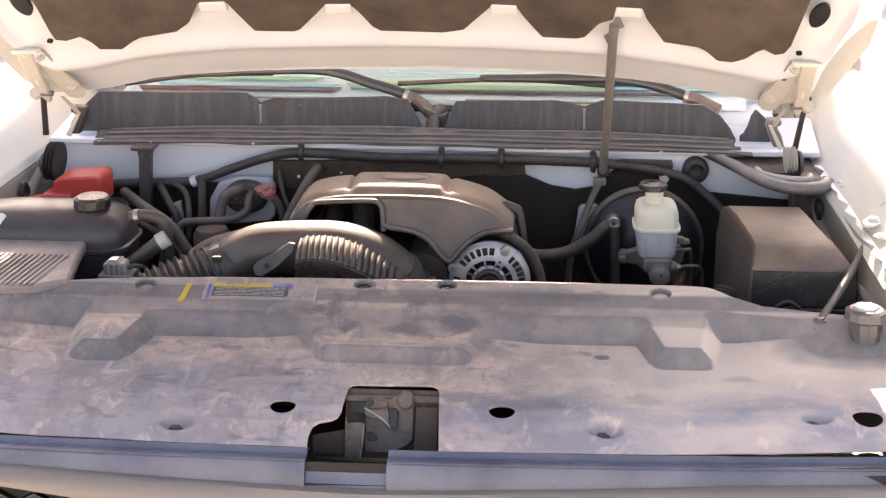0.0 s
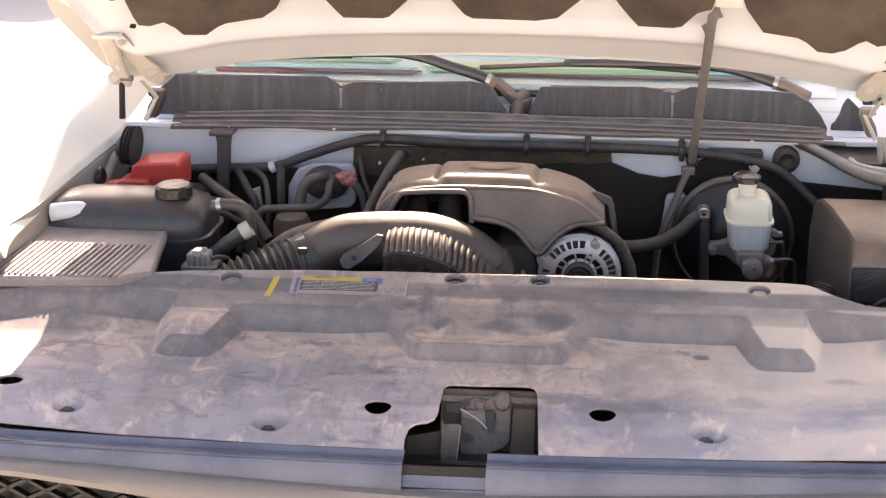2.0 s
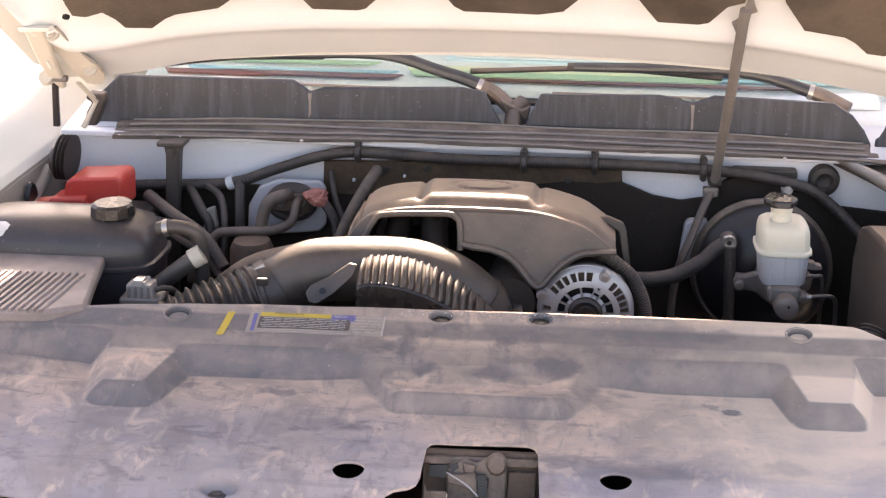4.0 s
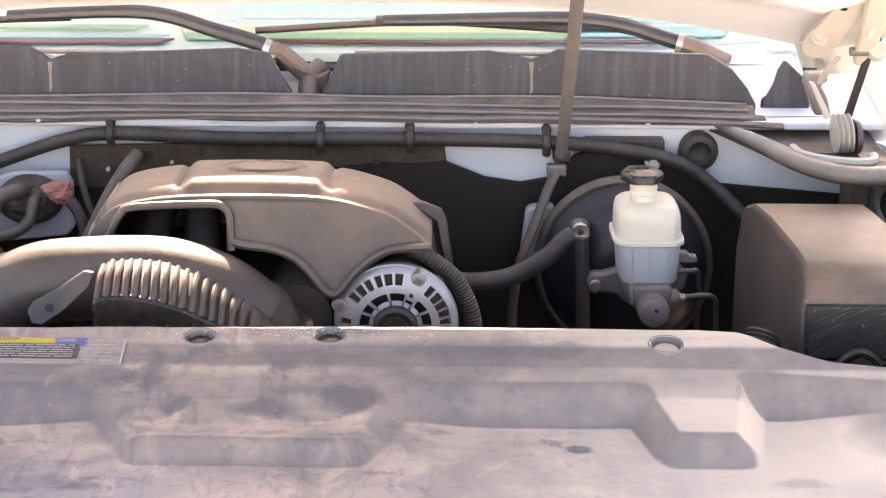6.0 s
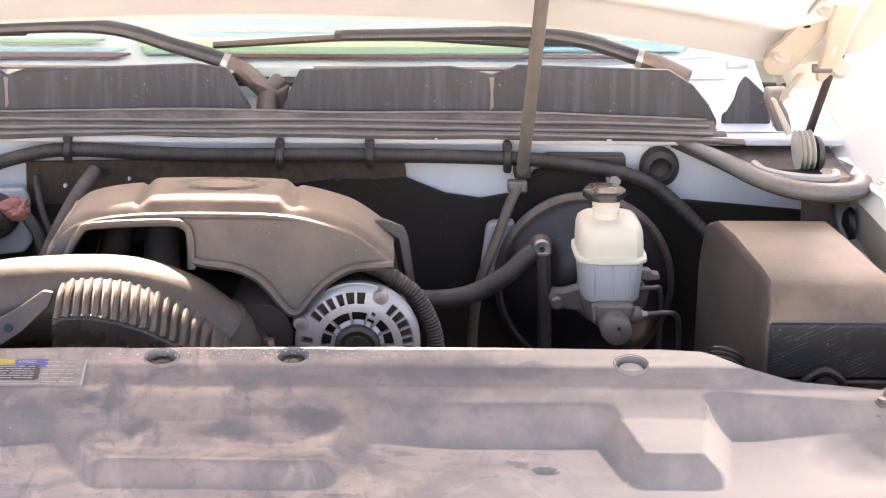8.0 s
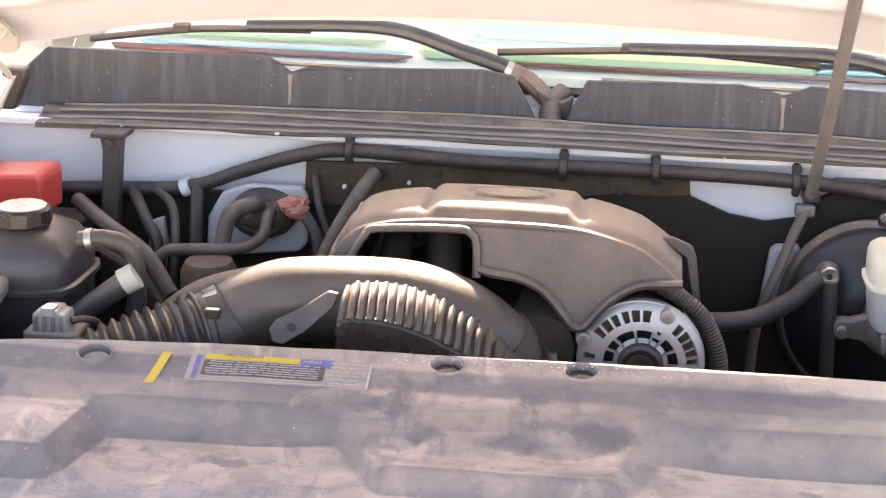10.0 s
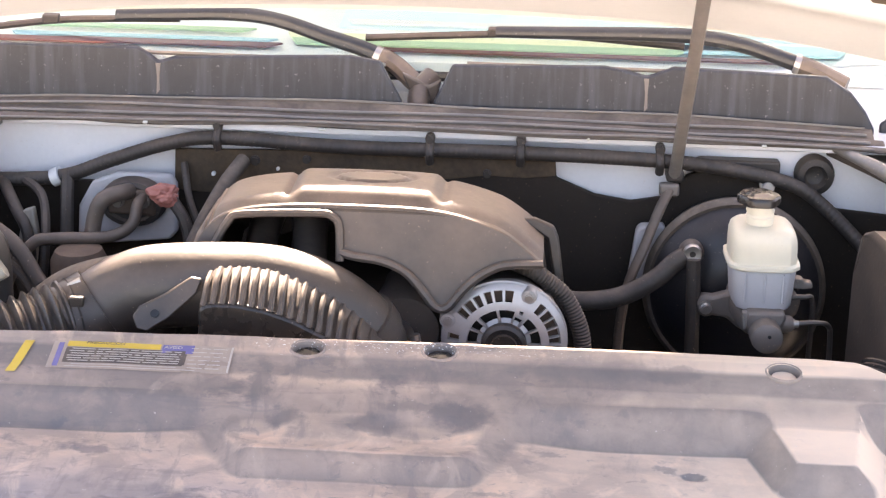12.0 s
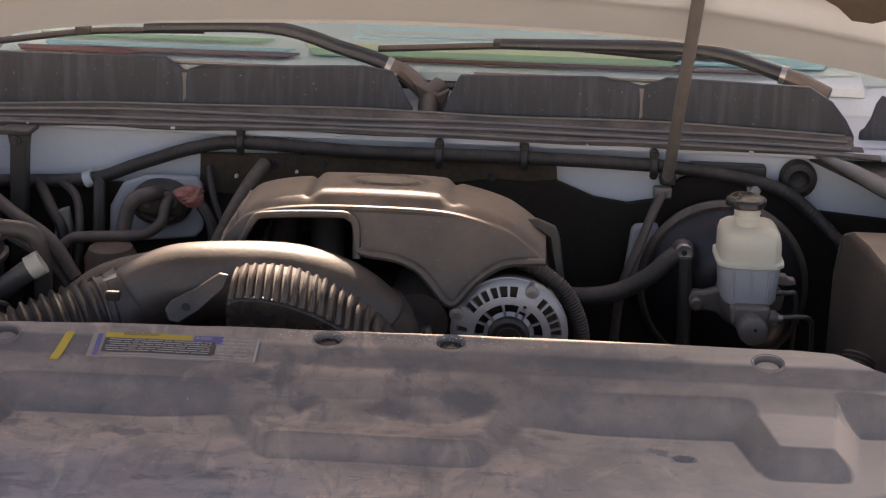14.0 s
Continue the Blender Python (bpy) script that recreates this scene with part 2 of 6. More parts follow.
def marked(name, col, pale, stretch, low, high, amount, turn=0.0, rough=0.45):
    """Dark plastic crossed by thin pale marks: scratches or dried water runs."""
    m = surface(name, col, rough, dust=(0.34, 0.33, 0.34), amount=0.04, scale=30.0, up=0.3)
    n, link = m.node_tree.nodes, m.node_tree.links.new
    b = n["Principled BSDF"]
    geo = n["Geometry"] if "Geometry" in n else n.new("ShaderNodeNewGeometry")
    mp, t, r, mix = n.new("ShaderNodeMapping"), n.new("ShaderNodeTexNoise"), n.new("ShaderNodeMapRange"), n.new("ShaderNodeMix")
    mp.inputs["Scale"].default_value = stretch
    vr = n.new("ShaderNodeVectorRotate")
    vr.rotation_type = "Y_AXIS"
    vr.inputs["Angle"].default_value = turn
    link(geo.outputs["Position"], vr.inputs["Vector"])
    link(vr.outputs[0], mp.inputs["Vector"])
    t.inputs["Scale"].default_value, t.inputs["Detail"].default_value = 1.0, 5.0
    link(mp.outputs[0], t.inputs["Vector"])
    r.inputs["From Min"].default_value, r.inputs["From Max"].default_value, r.inputs["To Max"].default_value = low, high, amount
    link(t.outputs[0], r.inputs["Value"])
    mix.data_type = "RGBA"
    link(r.outputs[0], mix.inputs[0])
    link(b.inputs["Base Color"].links[0].from_socket, mix.inputs[6])
    mix.inputs[7].default_value = (*pale, 1)
    link(mix.outputs[2], b.inputs["Base Color"])
    return m


M_STRIP = surface("dusty_seal_rubber", (0.050, 0.037, 0.030), 0.65, dust=(0.33, 0.245, 0.185), amount=0.72, scale=22.0, grain=0.5, vary=0.3, up=0.7)
M_PAINT = surface("cream_white_paint", (0.74, 0.715, 0.64), 0.32, dust=(0.6, 0.52, 0.43), amount=0.10, scale=6.0, grain=0.05, bump=0.02, coat=0.3)
M_HOOD = surface("cream_white_hood_paint", (0.80, 0.80, 0.775), 0.35, dust=(0.55, 0.50, 0.43), amount=0.18, scale=7.0, grain=0.06, bump=0.03, coat=0.3)
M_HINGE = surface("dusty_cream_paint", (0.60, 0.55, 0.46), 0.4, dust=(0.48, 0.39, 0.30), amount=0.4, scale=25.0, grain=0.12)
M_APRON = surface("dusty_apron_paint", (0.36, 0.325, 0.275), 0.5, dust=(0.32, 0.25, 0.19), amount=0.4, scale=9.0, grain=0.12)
M_LATCH = surface("brown_dusty_latch_steel", (0.085, 0.060, 0.047), 0.6, metal=0.2, dust=(0.48, 0.36, 0.285), amount=0.62, scale=48.0, grain=0.5)
M_PLATE = surface("greyed_white_paint", (0.52, 0.51, 0.53), 0.5, dust=(0.40, 0.33, 0.28), amount=0.4, scale=14.0)
M_PRIMER = surface("white_firewall_paint", (0.84, 0.83, 0.85), 0.45, dust=(0.55, 0.47, 0.41), amount=0.2, scale=8.0, grain=0.08, bump=0.05)
# mat brown taken down to near black for the deep shadow it hangs in
M_MAT = surface("dark_insulation_mat", (0.012, 0.0085, 0.007), 0.9, dust=(0.22, 0.14, 0.085), amount=0.10, scale=7.0, bump=0.5, up=0.2)
M_MAT_LIT = surface("lit_brown_dusty_mat", (0.045, 0.031, 0.022), 0.9, dust=(0.24, 0.155, 0.09), amount=0.50, scale=16.0, grain=0.6, bump=0.5, up=0.2)
M_FELT = surface("brown_black_hood_felt", (0.014, 0.011, 0.009), 0.95, dust=(0.30, 0.215, 0.145), amount=0.34, scale=9.0, bump=0.6, fine=90.0, up=0.0)
M_COWL = marked("streaked_cowl_plastic", (0.020, 0.021, 0.027), (0.10, 0.105, 0.13), (90, 40, 5), 0.45, 0.75, 0.4)
M_SCRATCH = marked("scratched_black_plastic", (0.013, 0.013, 0.014), (0.24, 0.23, 0.23), (22, 40, 520), 0.57, 0.76, 0.55, 0.42)
M_ALU = surface("cast_aluminium", (0.52, 0.495, 0.485), 0.42, metal=0.45, dust=(0.42, 0.35, 0.31), amount=0.30, scale=30.0)
M_STEEL = surface("dull_steel", (0.45, 0.44, 0.43), 0.4, metal=0.9, dust=DUST, amount=0.3, scale=30.0)
M_DARKMETAL = surface("dark_painted_steel", (0.032, 0.028, 0.027), 0.45, dust=DUST, amount=0.3, scale=15.0, up=0.7)
M_CREAM = surface("yellowed_tank_plastic", (0.78, 0.72, 0.58), 0.4, dust=(0.5, 0.42, 0.33), amount=0.25, scale=25.0, grain=0.06)
M_FLUID = surface("fluid_filled_tank_plastic", (0.50, 0.49, 0.51), 0.4, dust=(0.5, 0.42, 0.36), amount=0.2, scale=25.0, grain=0.06)
M_CASTGREY = surface("grey_cast_metal", (0.17, 0.158, 0.15), 0.55, metal=0.4, dust=DUST, amount=0.4, scale=25.0)
M_BRACE = surface("grey_zinc_steel", (0.15, 0.145, 0.15), 0.45, metal=0.5, dust=DUST, amount=0.25, scale=40.0)
M_RED = surface("red_plastic", (0.62, 0.045, 0.03), 0.42, dust=(0.5, 0.3, 0.25), amount=0.2, scale=12.0, grain=0.05)
M_TANK = surface("dark_grey_tank_plastic", (0.032, 0.030, 0.036), 0.34, dust=DUST, amount=0.10, scale=12.0, up=0.8)
M_AIRBOX = surface("dusty_airbox_plastic", (0.12, 0.105, 0.10), 0.5, dust=(0.52, 0.42, 0.39), amount=0.75, scale=14.0)
M_YELLOW = surface("yellow_print", (0.75, 0.52, 0.05), 0.5, dust=DUST, amount=0.2, scale=40.0)
M_BLUE = surface("blue_print", (0.10, 0.12, 0.42), 0.5, dust=DUST, amount=0.25, scale=40.0)
M_INK = surface("dark_print", (0.05, 0.05, 0.06), 0.5, dust=DUST, amount=0.25, scale=40.0)
M_FOIL = surface("clear_label_film", (0.36, 0.30, 0.27), 0.3, dust=(0.52, 0.42, 0.36), amount=0.6, scale=20.0)
M_LIGHTINK = surface("pale_print", (0.62, 0.60, 0.58), 0.5, dust=DUST, amount=0.25, scale=40.0)
# black rubber; its bluish sky sheen is put into the colour
M_LIP = surface("bluish_front_seal", (0.07, 0.077, 0.11), 0.36, dust=(0.34, 0.33, 0.37), amount=0.42, scale=9.0, up=0.2)
M_GROUND = surface("pale_dry_earth", (0.53, 0.485, 0.44), 0.9, dust=(0.66, 0.605, 0.545), amount=0.6, scale=1.5, fine=30.0, bump=0.4)
# body paint under dust, with the shadow it lies in mixed into the beige
M_HEADER = surface("shaded_dusty_paint", (0.27, 0.225, 0.185), 0.5, dust=(0.32, 0.25, 0.20), amount=0.5, scale=5.0, grain=0.1)
M_RUST = surface("rusty_brown_steel", (0.075, 0.048, 0.035), 0.75, dust=(0.26, 0.175, 0.125), amount=0.5, scale=40.0)
# pale colours of the bands reflected in the windshield
M_PALE_GREEN = surface("pale_green_band", (0.93, 0.96, 0.90), 0.5, scale=5.0)
M_PALE_BLUE = surface("light_blue_band", (0.72, 0.92, 1.0), 0.5, scale=5.0)
M_WIPER = surface("black_wiper_paint", (0.016, 0.016, 0.018), 0.4, dust=(0.3, 0.28, 0.28), amount=0.10, scale=30.0)
M_MIRROR = surface("brown_grey_mirror_shell", (0.30, 0.25, 0.22), 0.45, scale=10.0)
M_TRAY = surface("dusty_sheet_metal", (0.15, 0.135, 0.125), 0.4, dust=(0.44, 0.36, 0.30), amount=0.42, scale=20.0)
M_CARPAINT = surface("dark_brown_car_paint", (0.030, 0.022, 0.018), 0.5, scale=3.0, coat=0.05, bump=0.0)
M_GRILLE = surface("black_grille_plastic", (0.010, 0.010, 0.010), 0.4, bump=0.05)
M_TAPE = surface("white_tape", (0.75, 0.75, 0.73), 0.5, bump=0.05)
M_COPPER = surface("reddish_cap_plastic", (0.42, 0.13, 0.10), 0.5, dust=DUST, amount=0.2, scale=40.0)
# dashboard paled to carry the brightness of the glass
M_DASH = surface("pale_dashboard", (0.82, 0.84, 0.83), 0.8, scale=8.0)
M_PLUG = surface("pale_plug_plastic", (0.34, 0.31, 0.30), 0.5, dust=DUST, amount=0.3, scale=40.0)
M_BOOSTER = surface("blue_black_booster_paint", (0.010, 0.0105, 0.015), 0.42, dust=(0.30, 0.225, 0.18), amount=0.13, scale=18.0, up=0.9)
M_GREYPIPE = surface("grey_pipe", (0.095, 0.072, 0.058), 0.5, metal=0.15, dust=DUST, amount=0.3, scale=25.0)


def glass_material():
    m = bpy.data.materials.new("green_tinted_glass")
    m.use_nodes = True
    b = m.node_tree.nodes["Principled BSDF"]
    b.inputs["Base Color"].default_value = (0.90, 0.98, 0.95, 1)
    b.inputs["Roughness"].default_value = 0.02
    b.inputs["Transmission Weight"].default_value = 1.0
    b.inputs["IOR"].default_value = 1.5
    return m


M_GLASS = glass_material()


# ---- mesh helpers ----
def flare(p):
    """The engine bay widens from the firewall towards the front: the plan below is drawn square and opened out here."""
    k = 0.23 * (0.82 - min(max(p.y, 0.0), 1.10)) if p.y < 5.8 else 0.0
    return Vector((p.x + k * min(max(p.x - 0.05, -0.75), 0.75), p.y, p.z))


def mesh_of(bm, name):
    bmesh.ops.recalc_face_normals(bm, faces=bm.faces)
    me = bpy.data.meshes.new(name)
    bm.to_mesh(me)
    bm.free()
    return me


def part(name, bm, material, parent=None, label="", bevel=0.0, smooth=True, m=None):
    if isinstance(bm, bmesh.types.BMesh):
        for v in bm.verts:
            v.co = flare(v.co)
        bm = mesh_of(bm, name)
    me = bm
    ob = new(name, me)
    if not me.materials:
        me.materials.append(material)
    if parent:
        ob.parent = parent
        ob.matrix_parent_inverse = parent.matrix_basis.inverted()
    if m is not None:
        ob.matrix_basis = m
    if bevel:
        mod = ob.modifiers.new("bevel", "BEVEL")
        mod.width, mod.segments, mod.limit_method, mod.angle_limit = bevel, 2, "ANGLE", radians(35)
    if smooth:
        me.shade_smooth()
        me.set_sharp_from_angle(angle=radians(38))
    if label:
        ob["label"] = label
    return ob


def thing(name, at, label, category, group="", kind=""):
    ob = new(name)
    ob.empty_display_size = 0.05
    ob.matrix_basis = Matrix.Translation(flare(Vector(at)))
    return tagged(ob, label, category, group, kind)


def box(x0, x1, y0, y1, z0, z1, bm=None):
    bm = bm or bmesh.new()
    bmesh.ops.create_cube(bm, size=1, matrix=Matrix.LocRotScale(((x0 + x1) / 2, (y0 + y1) / 2, (z0 + z1) / 2), None, (x1 - x0, y1 - y0, z1 - z0)))
    return bm


def prism(outline, put, depth):
    """A flat outline (a, b), set into the world by put(a, b, d) for d from 0 to depth."""
    bm = bmesh.new()
    front = [bm.verts.new(put(a, b, 0.0)) for a, b in outline]
    back = [bm.verts.new(put(a, b, depth)) for a, b in outline]
    bm.faces.new(front)
    bm.faces.new(back[::-1])
    k = len(outline)
    for i in range(k):
        bm.faces.new((front[i], back[i], back[(i + 1) % k], front[(i + 1) % k]))
    return bm


def xz(y, lean=0.0, z0=1.1):
    return lambda a, b, d: (a, y + d + (b - z0) * lean, b)


def xy(z):
    return lambda a, b, d: (a, b, z + d)


def smooth_line(points, steps=8):
    pts = [Vector(p) for p in points]
    pts = [pts[0] * 2 - pts[1]] + pts + [pts[-1] * 2 - pts[-2]]
    out = []
    for i in range(1, len(pts) - 2):
        a, b, c, d = pts[i - 1:i + 3]
        for k in range(steps):
            t = k / steps
            out.append(0.5 * (2 * b + (c - a) * t + (2 * a - 5 * b + 4 * c - d) * t * t + (3 * b - a - 3 * c + d) * t ** 3))
    out.append(pts[-2])
    return out


def tube(points, radius, steps=8, sides=12, flat=1.0, ripple=0.0, pitch=0.01, up=(0, 0, 1)):
    """A round pipe along a smoothed line. radius: a number, or a function of 0..1. ripple: corrugation, pitch metres long."""
    line = smooth_line(points, steps) if steps > 1 else [Vector(p) for p in points]
    if ripple:
        fine = [line[0]]
        for a, b in zip(line, line[1:]):
            k = max(1, int((b - a).length / (pitch / 6)))
            fine += [a.lerp(b, (j + 1) / k) for j in range(k)]
        line = fine
    run = [0.0]
    for a, b in zip(line, line[1:]):
        run.append(run[-1] + (b - a).length)
    bm = bmesh.new()
    rings = []
    side = None
    for i, p in enumerate(line):
        t = (line[min(i + 1, len(line) - 1)] - line[max(i - 1, 0)]).normalized()
        if side is None:
            side = t.cross(Vector(up))
            if side.length < 0.05:
                side = t.cross(Vector((0, 1, 0)))
        side = (side - t * side.dot(t)).normalized()
        over = side.cross(t)
        r = radius(run[i] / run[-1]) if callable(radius) else radius
        if ripple:
            r *= 1 + ripple * math.cos(2 * math.pi * run[i] / pitch)
        rings.append([bm.verts.new(p + (side * math.cos(q) + over * math.sin(q) * flat) * r) for q in (2 * math.pi * j / sides for j in range(sides))])
    for a, b in zip(rings, rings[1:]):
        for j in range(sides):
            bm.faces.new((a[j], a[(j + 1) % sides], b[(j + 1) % sides], b[j]))
    bm.faces.new(rings[0][::-1])
    bm.faces.new(rings[-1])
    return bm


def lathe(profile, m, sides=40):
    """Turns (radius, height) pairs round the z axis of m."""
    bm = bmesh.new()
    rings = []
    for r, h in profile:
        if r < 1e-5:
            rings.append([bm.verts.new(m @ Vector((0, 0, h)))])
        else:
            rings.append([bm.verts.new(m @ Vector((r * math.cos(q), r * math.sin(q), h))) for q in (2 * math.pi * j / sides for j in range(sides))])
    for a, b in zip(rings, rings[1:]):
        for j in range(sides):
            k = (j + 1) % sides
            ring = [a[0]] if len(a) == 1 else [a[j], a[k]]
            ring += [b[0]] if len(b) == 1 else [b[k], b[j]]
            if len(ring) > 2:
                bm.faces.new(ring)
    return bm


def sheet(us, vs, at, thick=0.0):
    """A grid of points at(u, v); thick: thickness against the normal."""
    bm = bmesh.new()
    grid = [[bm.verts.new(at(u, v)) for v in vs] for u in us]
    for a, b in zip(grid, grid[1:]):
        for j in range(len(vs) - 1):
            bm.faces.new((a[j], b[j], b[j + 1], a[j + 1]))
    if thick:
        bmesh.ops.recalc_face_normals(bm, faces=bm.faces)
        bm.normal_update()
        bmesh.ops.solidify(bm, geom=bm.faces[:], thickness=thick)
    return bm


def spread(a, b, k):
    return [a + (b - a) * i / (k - 1) for i in range(k)]


def curve_at(pairs, x):
    return float(np.interp(x, [p[0] for p in pairs], [p[1] for p in pairs]))


def ease(a, b, x):
    t = min(1.0, max(0.0, (x - a) / (b - a)))
    return t * t * (3 - 2 * t)


TO_FRONT = pose(0, 0, 0, 90)  # z axis of a lathe turned to -y


def bolt(name, at, r, parent, material=None, m=None, h=0.006):
    return part(name, lathe([(0, h), (r * 0.7, h), (r * 0.72, h * 0.45), (r, h * 0.4), (r, -0.002), (0, -0.002)], pose(*at) @ (m or Matrix()), 12), material or M_STEEL, parent)


# ---- ground and truck body ----
tagged(part("ground", sheet(spread(-400, 400, 41), spread(-400, 400, 41), lambda u, v: (u, v, 0.0)), M_GROUND), "pale dry earth lot in full sun", "ground", kind="structure")

body = thing("pickup_truck_body", (0, 0.9, 0.0), "white full-size pickup truck body with an open engine bay", "truck")


def fender(side):
    """Front fender: rounded shoulder, inner ledge and flange. side: 1 or -1."""
    prof = [(0.777, 1.205), (0.785, 1.220), (0.79, 1.225), (0.808, 1.233), (0.822, 1.252), (0.838, 1.272), (0.852, 1.280), (0.872, 1.279), (0.91, 1.265), (0.955, 1.225), (0.985, 1.14), (0.995, 1.05), (0.99, 0.85), (0.97, 0.62)]
    def at(u, v):
        x, z = prof[int(v)]
        k = ease(0.45, -0.1, u)
        wide = 0.033 * ease(0.42, 0.56, u) if side < 0 else 0.0
        return (side * (x - 0.05 * k + wide), u, z - 0.06 * k - 0.02 * ease(0.9, 0.4, u))
    return part("fender", sheet(spread(0.47, 1.75, 28), range(len(prof)), at, 0.004), M_PAINT, body, "cream white painted fender")


for side in (1, -1):
    fender(side)
    wide = 0.030 if side < 0 else 0.0
    nose = [(0.895, 1.02), (0.915, 1.06), (0.945, 1.06), (0.975, 1.02), (0.985, 0.90), (0.98, 0.62)]
    part("fender_nose", sheet(spread(0.02, 0.468, 12), range(6), lambda u, v: (side * nose[v][0], u, nose[v][1] + 0.12 * ease(0.2, 0.46, u) * (v < 4)), 0.004), M_PAINT, body, "white painted fender nose")
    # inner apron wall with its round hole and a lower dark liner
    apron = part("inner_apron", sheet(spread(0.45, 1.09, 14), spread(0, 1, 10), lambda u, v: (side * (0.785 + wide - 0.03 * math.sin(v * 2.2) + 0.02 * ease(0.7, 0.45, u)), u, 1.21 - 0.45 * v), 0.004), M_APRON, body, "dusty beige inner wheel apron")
    # solid black disc: the dark inside of the opening is its colour
    part("apron_hole", lathe([(0, 0.003), (0.022, 0.003), (0.025, 0.0), (0.025, -0.004), (0, -0.004)], pose(side * (0.766 + wide), 0.926, 1.168, 0, -90 * side, 0) @ Matrix.Diagonal((1.2, 0.8, 1, 1)), 20), M_GRILLE, body, "black disc for the round apron opening")
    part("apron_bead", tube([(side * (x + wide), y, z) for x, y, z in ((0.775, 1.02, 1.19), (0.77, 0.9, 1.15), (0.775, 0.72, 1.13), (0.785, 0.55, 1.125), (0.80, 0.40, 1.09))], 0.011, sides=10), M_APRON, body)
    if side < 0:
        continue
    for y in (0.62, 0.90, 0.925):
        bolt("fender_clip", (side * (0.812 if y > 0.7 else 0.806), y, 1.2295), 0.012, body, M_HINGE, h=0.004)
    for y in (0.52, 0.62, 0.72, 0.82, 0.94, 1.02):
        part("rail_fin", lathe([(0.0, 0.016), (0.003, 0.008), (0.007, 0.0), (0, -0.002)], pose(side * 0.826, y, 1.229) @ Matrix.Diagonal((0.5, 1, 1, 1)), 10), M_PAINT, body)
    lip = [(0.795, 0.50)] + [(0.782 + 0.010 * (k % 2) - 0.003 * (k % 3), 0.50 + 0.033 * k) for k in range(17)] + [(0.795, 1.03)]
    part("rail_lip", prism([(side * a, b) for a, b in lip], lambda a, b, d: (a, b, 1.2285 - 0.02 * ease(0.9, 0.4, b) + d), 0.003), M_PRIMER, body, "pale scalloped inner lip", bevel=0.001)

firewall = part("firewall_panel", sheet(spread(-0.80, 0.80, 41), spread(0.70, 1.247, 16), lambda u, v: (u, 1.085 + 0.006 * math.sin(u * 9), v), -0.004), M_PRIMER, body, "white painted firewall stained with dust")
part("cowl_ledge", box(-0.80, 0.80, 1.06, 1.30, 1.236, 1.247), M_PRIMER, body, bevel=0.003)
# black plate added to keep the sunlit ground out of the bay
part("bay_closing_plate", box(-0.80, 0.80, 0.12, 1.085, 0.62, 0.66), M_GRILLE, body, "added black plate closing the bay underneath")


def front_edge(x):
    return 0.098 + 0.085 * x * x


def header_at(u, v):
    h = 0.006 + 0.060 * max(0.0, 1 - abs(u) / 0.62)
    return (u, front_edge(u) - [0.038, 0.048, 0.058, 0.070, 0.076, 0.074, 0.066][v], 0.986 - 0.016 * max(0.0, 1 - abs(u) / 0.5) - [0.0, 0.0, 0.002, 0.3 * h + 0.002, h, h + 0.010, h + 0.014][v])


part("grille_header", sheet(spread(-0.86, 0.86, 50), range(7), header_at, 0.004), M_HEADER, body, "dusty painted strip above the grille, darkened for its shadow")

# black diamond mesh grille below the header
grille = thing("front_grille", (0, 0.0, 0.75), "black diamond mesh front grille", "grille")
part("grille_back", sheet(spread(-0.86, 0.86, 20), spread(0.60, 1.01, 3), lambda u, v: (u, front_edge(u) - 0.025, v), 0.004), M_GRILLE, grille)
bm = bmesh.new()
for row in range(9):
    for k in range(31):
        for way in (1, -1):
            x0, x1 = -0.86 + k * 0.0555, -0.86 + (k + 1) * 0.0555
            zc = 0.995 - row * 0.034
            xm = min(abs(x0), abs(x1))
            if zc + 0.017 > 0.994 - 0.060 * max(0.0, 1 - xm / 0.62) - 0.004:
                continue
            a = Vector((x0, front_edge(x0) - 0.066, zc + way * 0.017))
            b = Vector((x1, front_edge(x1) - 0.066, zc - way * 0.017))
            up, back = Vector((0, 0, 0.0032)), Vector((0, 0.014, 0))
            vs = [bm.verts.new(p) for p in (a - up, b - up, b + up, a + up, a - up + back, b - up + back, b + up + back, a + up + back)]
            for f in ((0, 1, 2, 3), (3, 2, 6, 7), (0, 4, 5, 1), (4, 7, 6, 5)):
                bm.faces.new([vs[i] for i in f])
part("lattice", bm, M_GRILLE, grille, smooth=False)["kind"] = "stuff"
# added panel; the darkness behind the grille is its black colour
part("side_bumper_fill", box(-0.86, 0.86, 0.10, 0.115, 0.62, 1.0), M_GRILLE, body, "added black panel behind the grille")

# ---- radiator cover ----
REAR = [(-0.80, 0.462), (-0.70, 0.473), (-0.64, 0.49), (-0.59, 0.508), (-0.50, 0.522), (-0.40, 0.534), (-0.17, 0.543), (0.18, 0.552), (0.46, 0.549), (0.505, 0.543), (0.545, 0.512), (0.593, 0.491), (0.665, 0.482), (0.80, 0.466)]
STEP = [(-0.80, 0.42), (-0.68, 0.438), (-0.60, 0.45), (-0.54, 0.457), (-0.515, 0.45), (-0.49, 0.33), (-0.42, 0.33), (-0.395, 0.43), (-0.15, 0.43), (-0.105, 0.345), (0.115, 0.345), (0.155, 0.436), (0.392, 0.438), (0.415, 0.350), (0.488, 0.350), (0.510, 0.460), (0.53, 0.458), (0.60, 0.452), (0.68, 0.442), (0.80, 0.43)]
LOW = [(0.03, 1.005), (0.07, 1.022), (0.10, 1.042), (0.12, 1.055), (0.145, 1.070), (0.175, 1.081), (0.42, 1.087), (0.60, 1.092)]
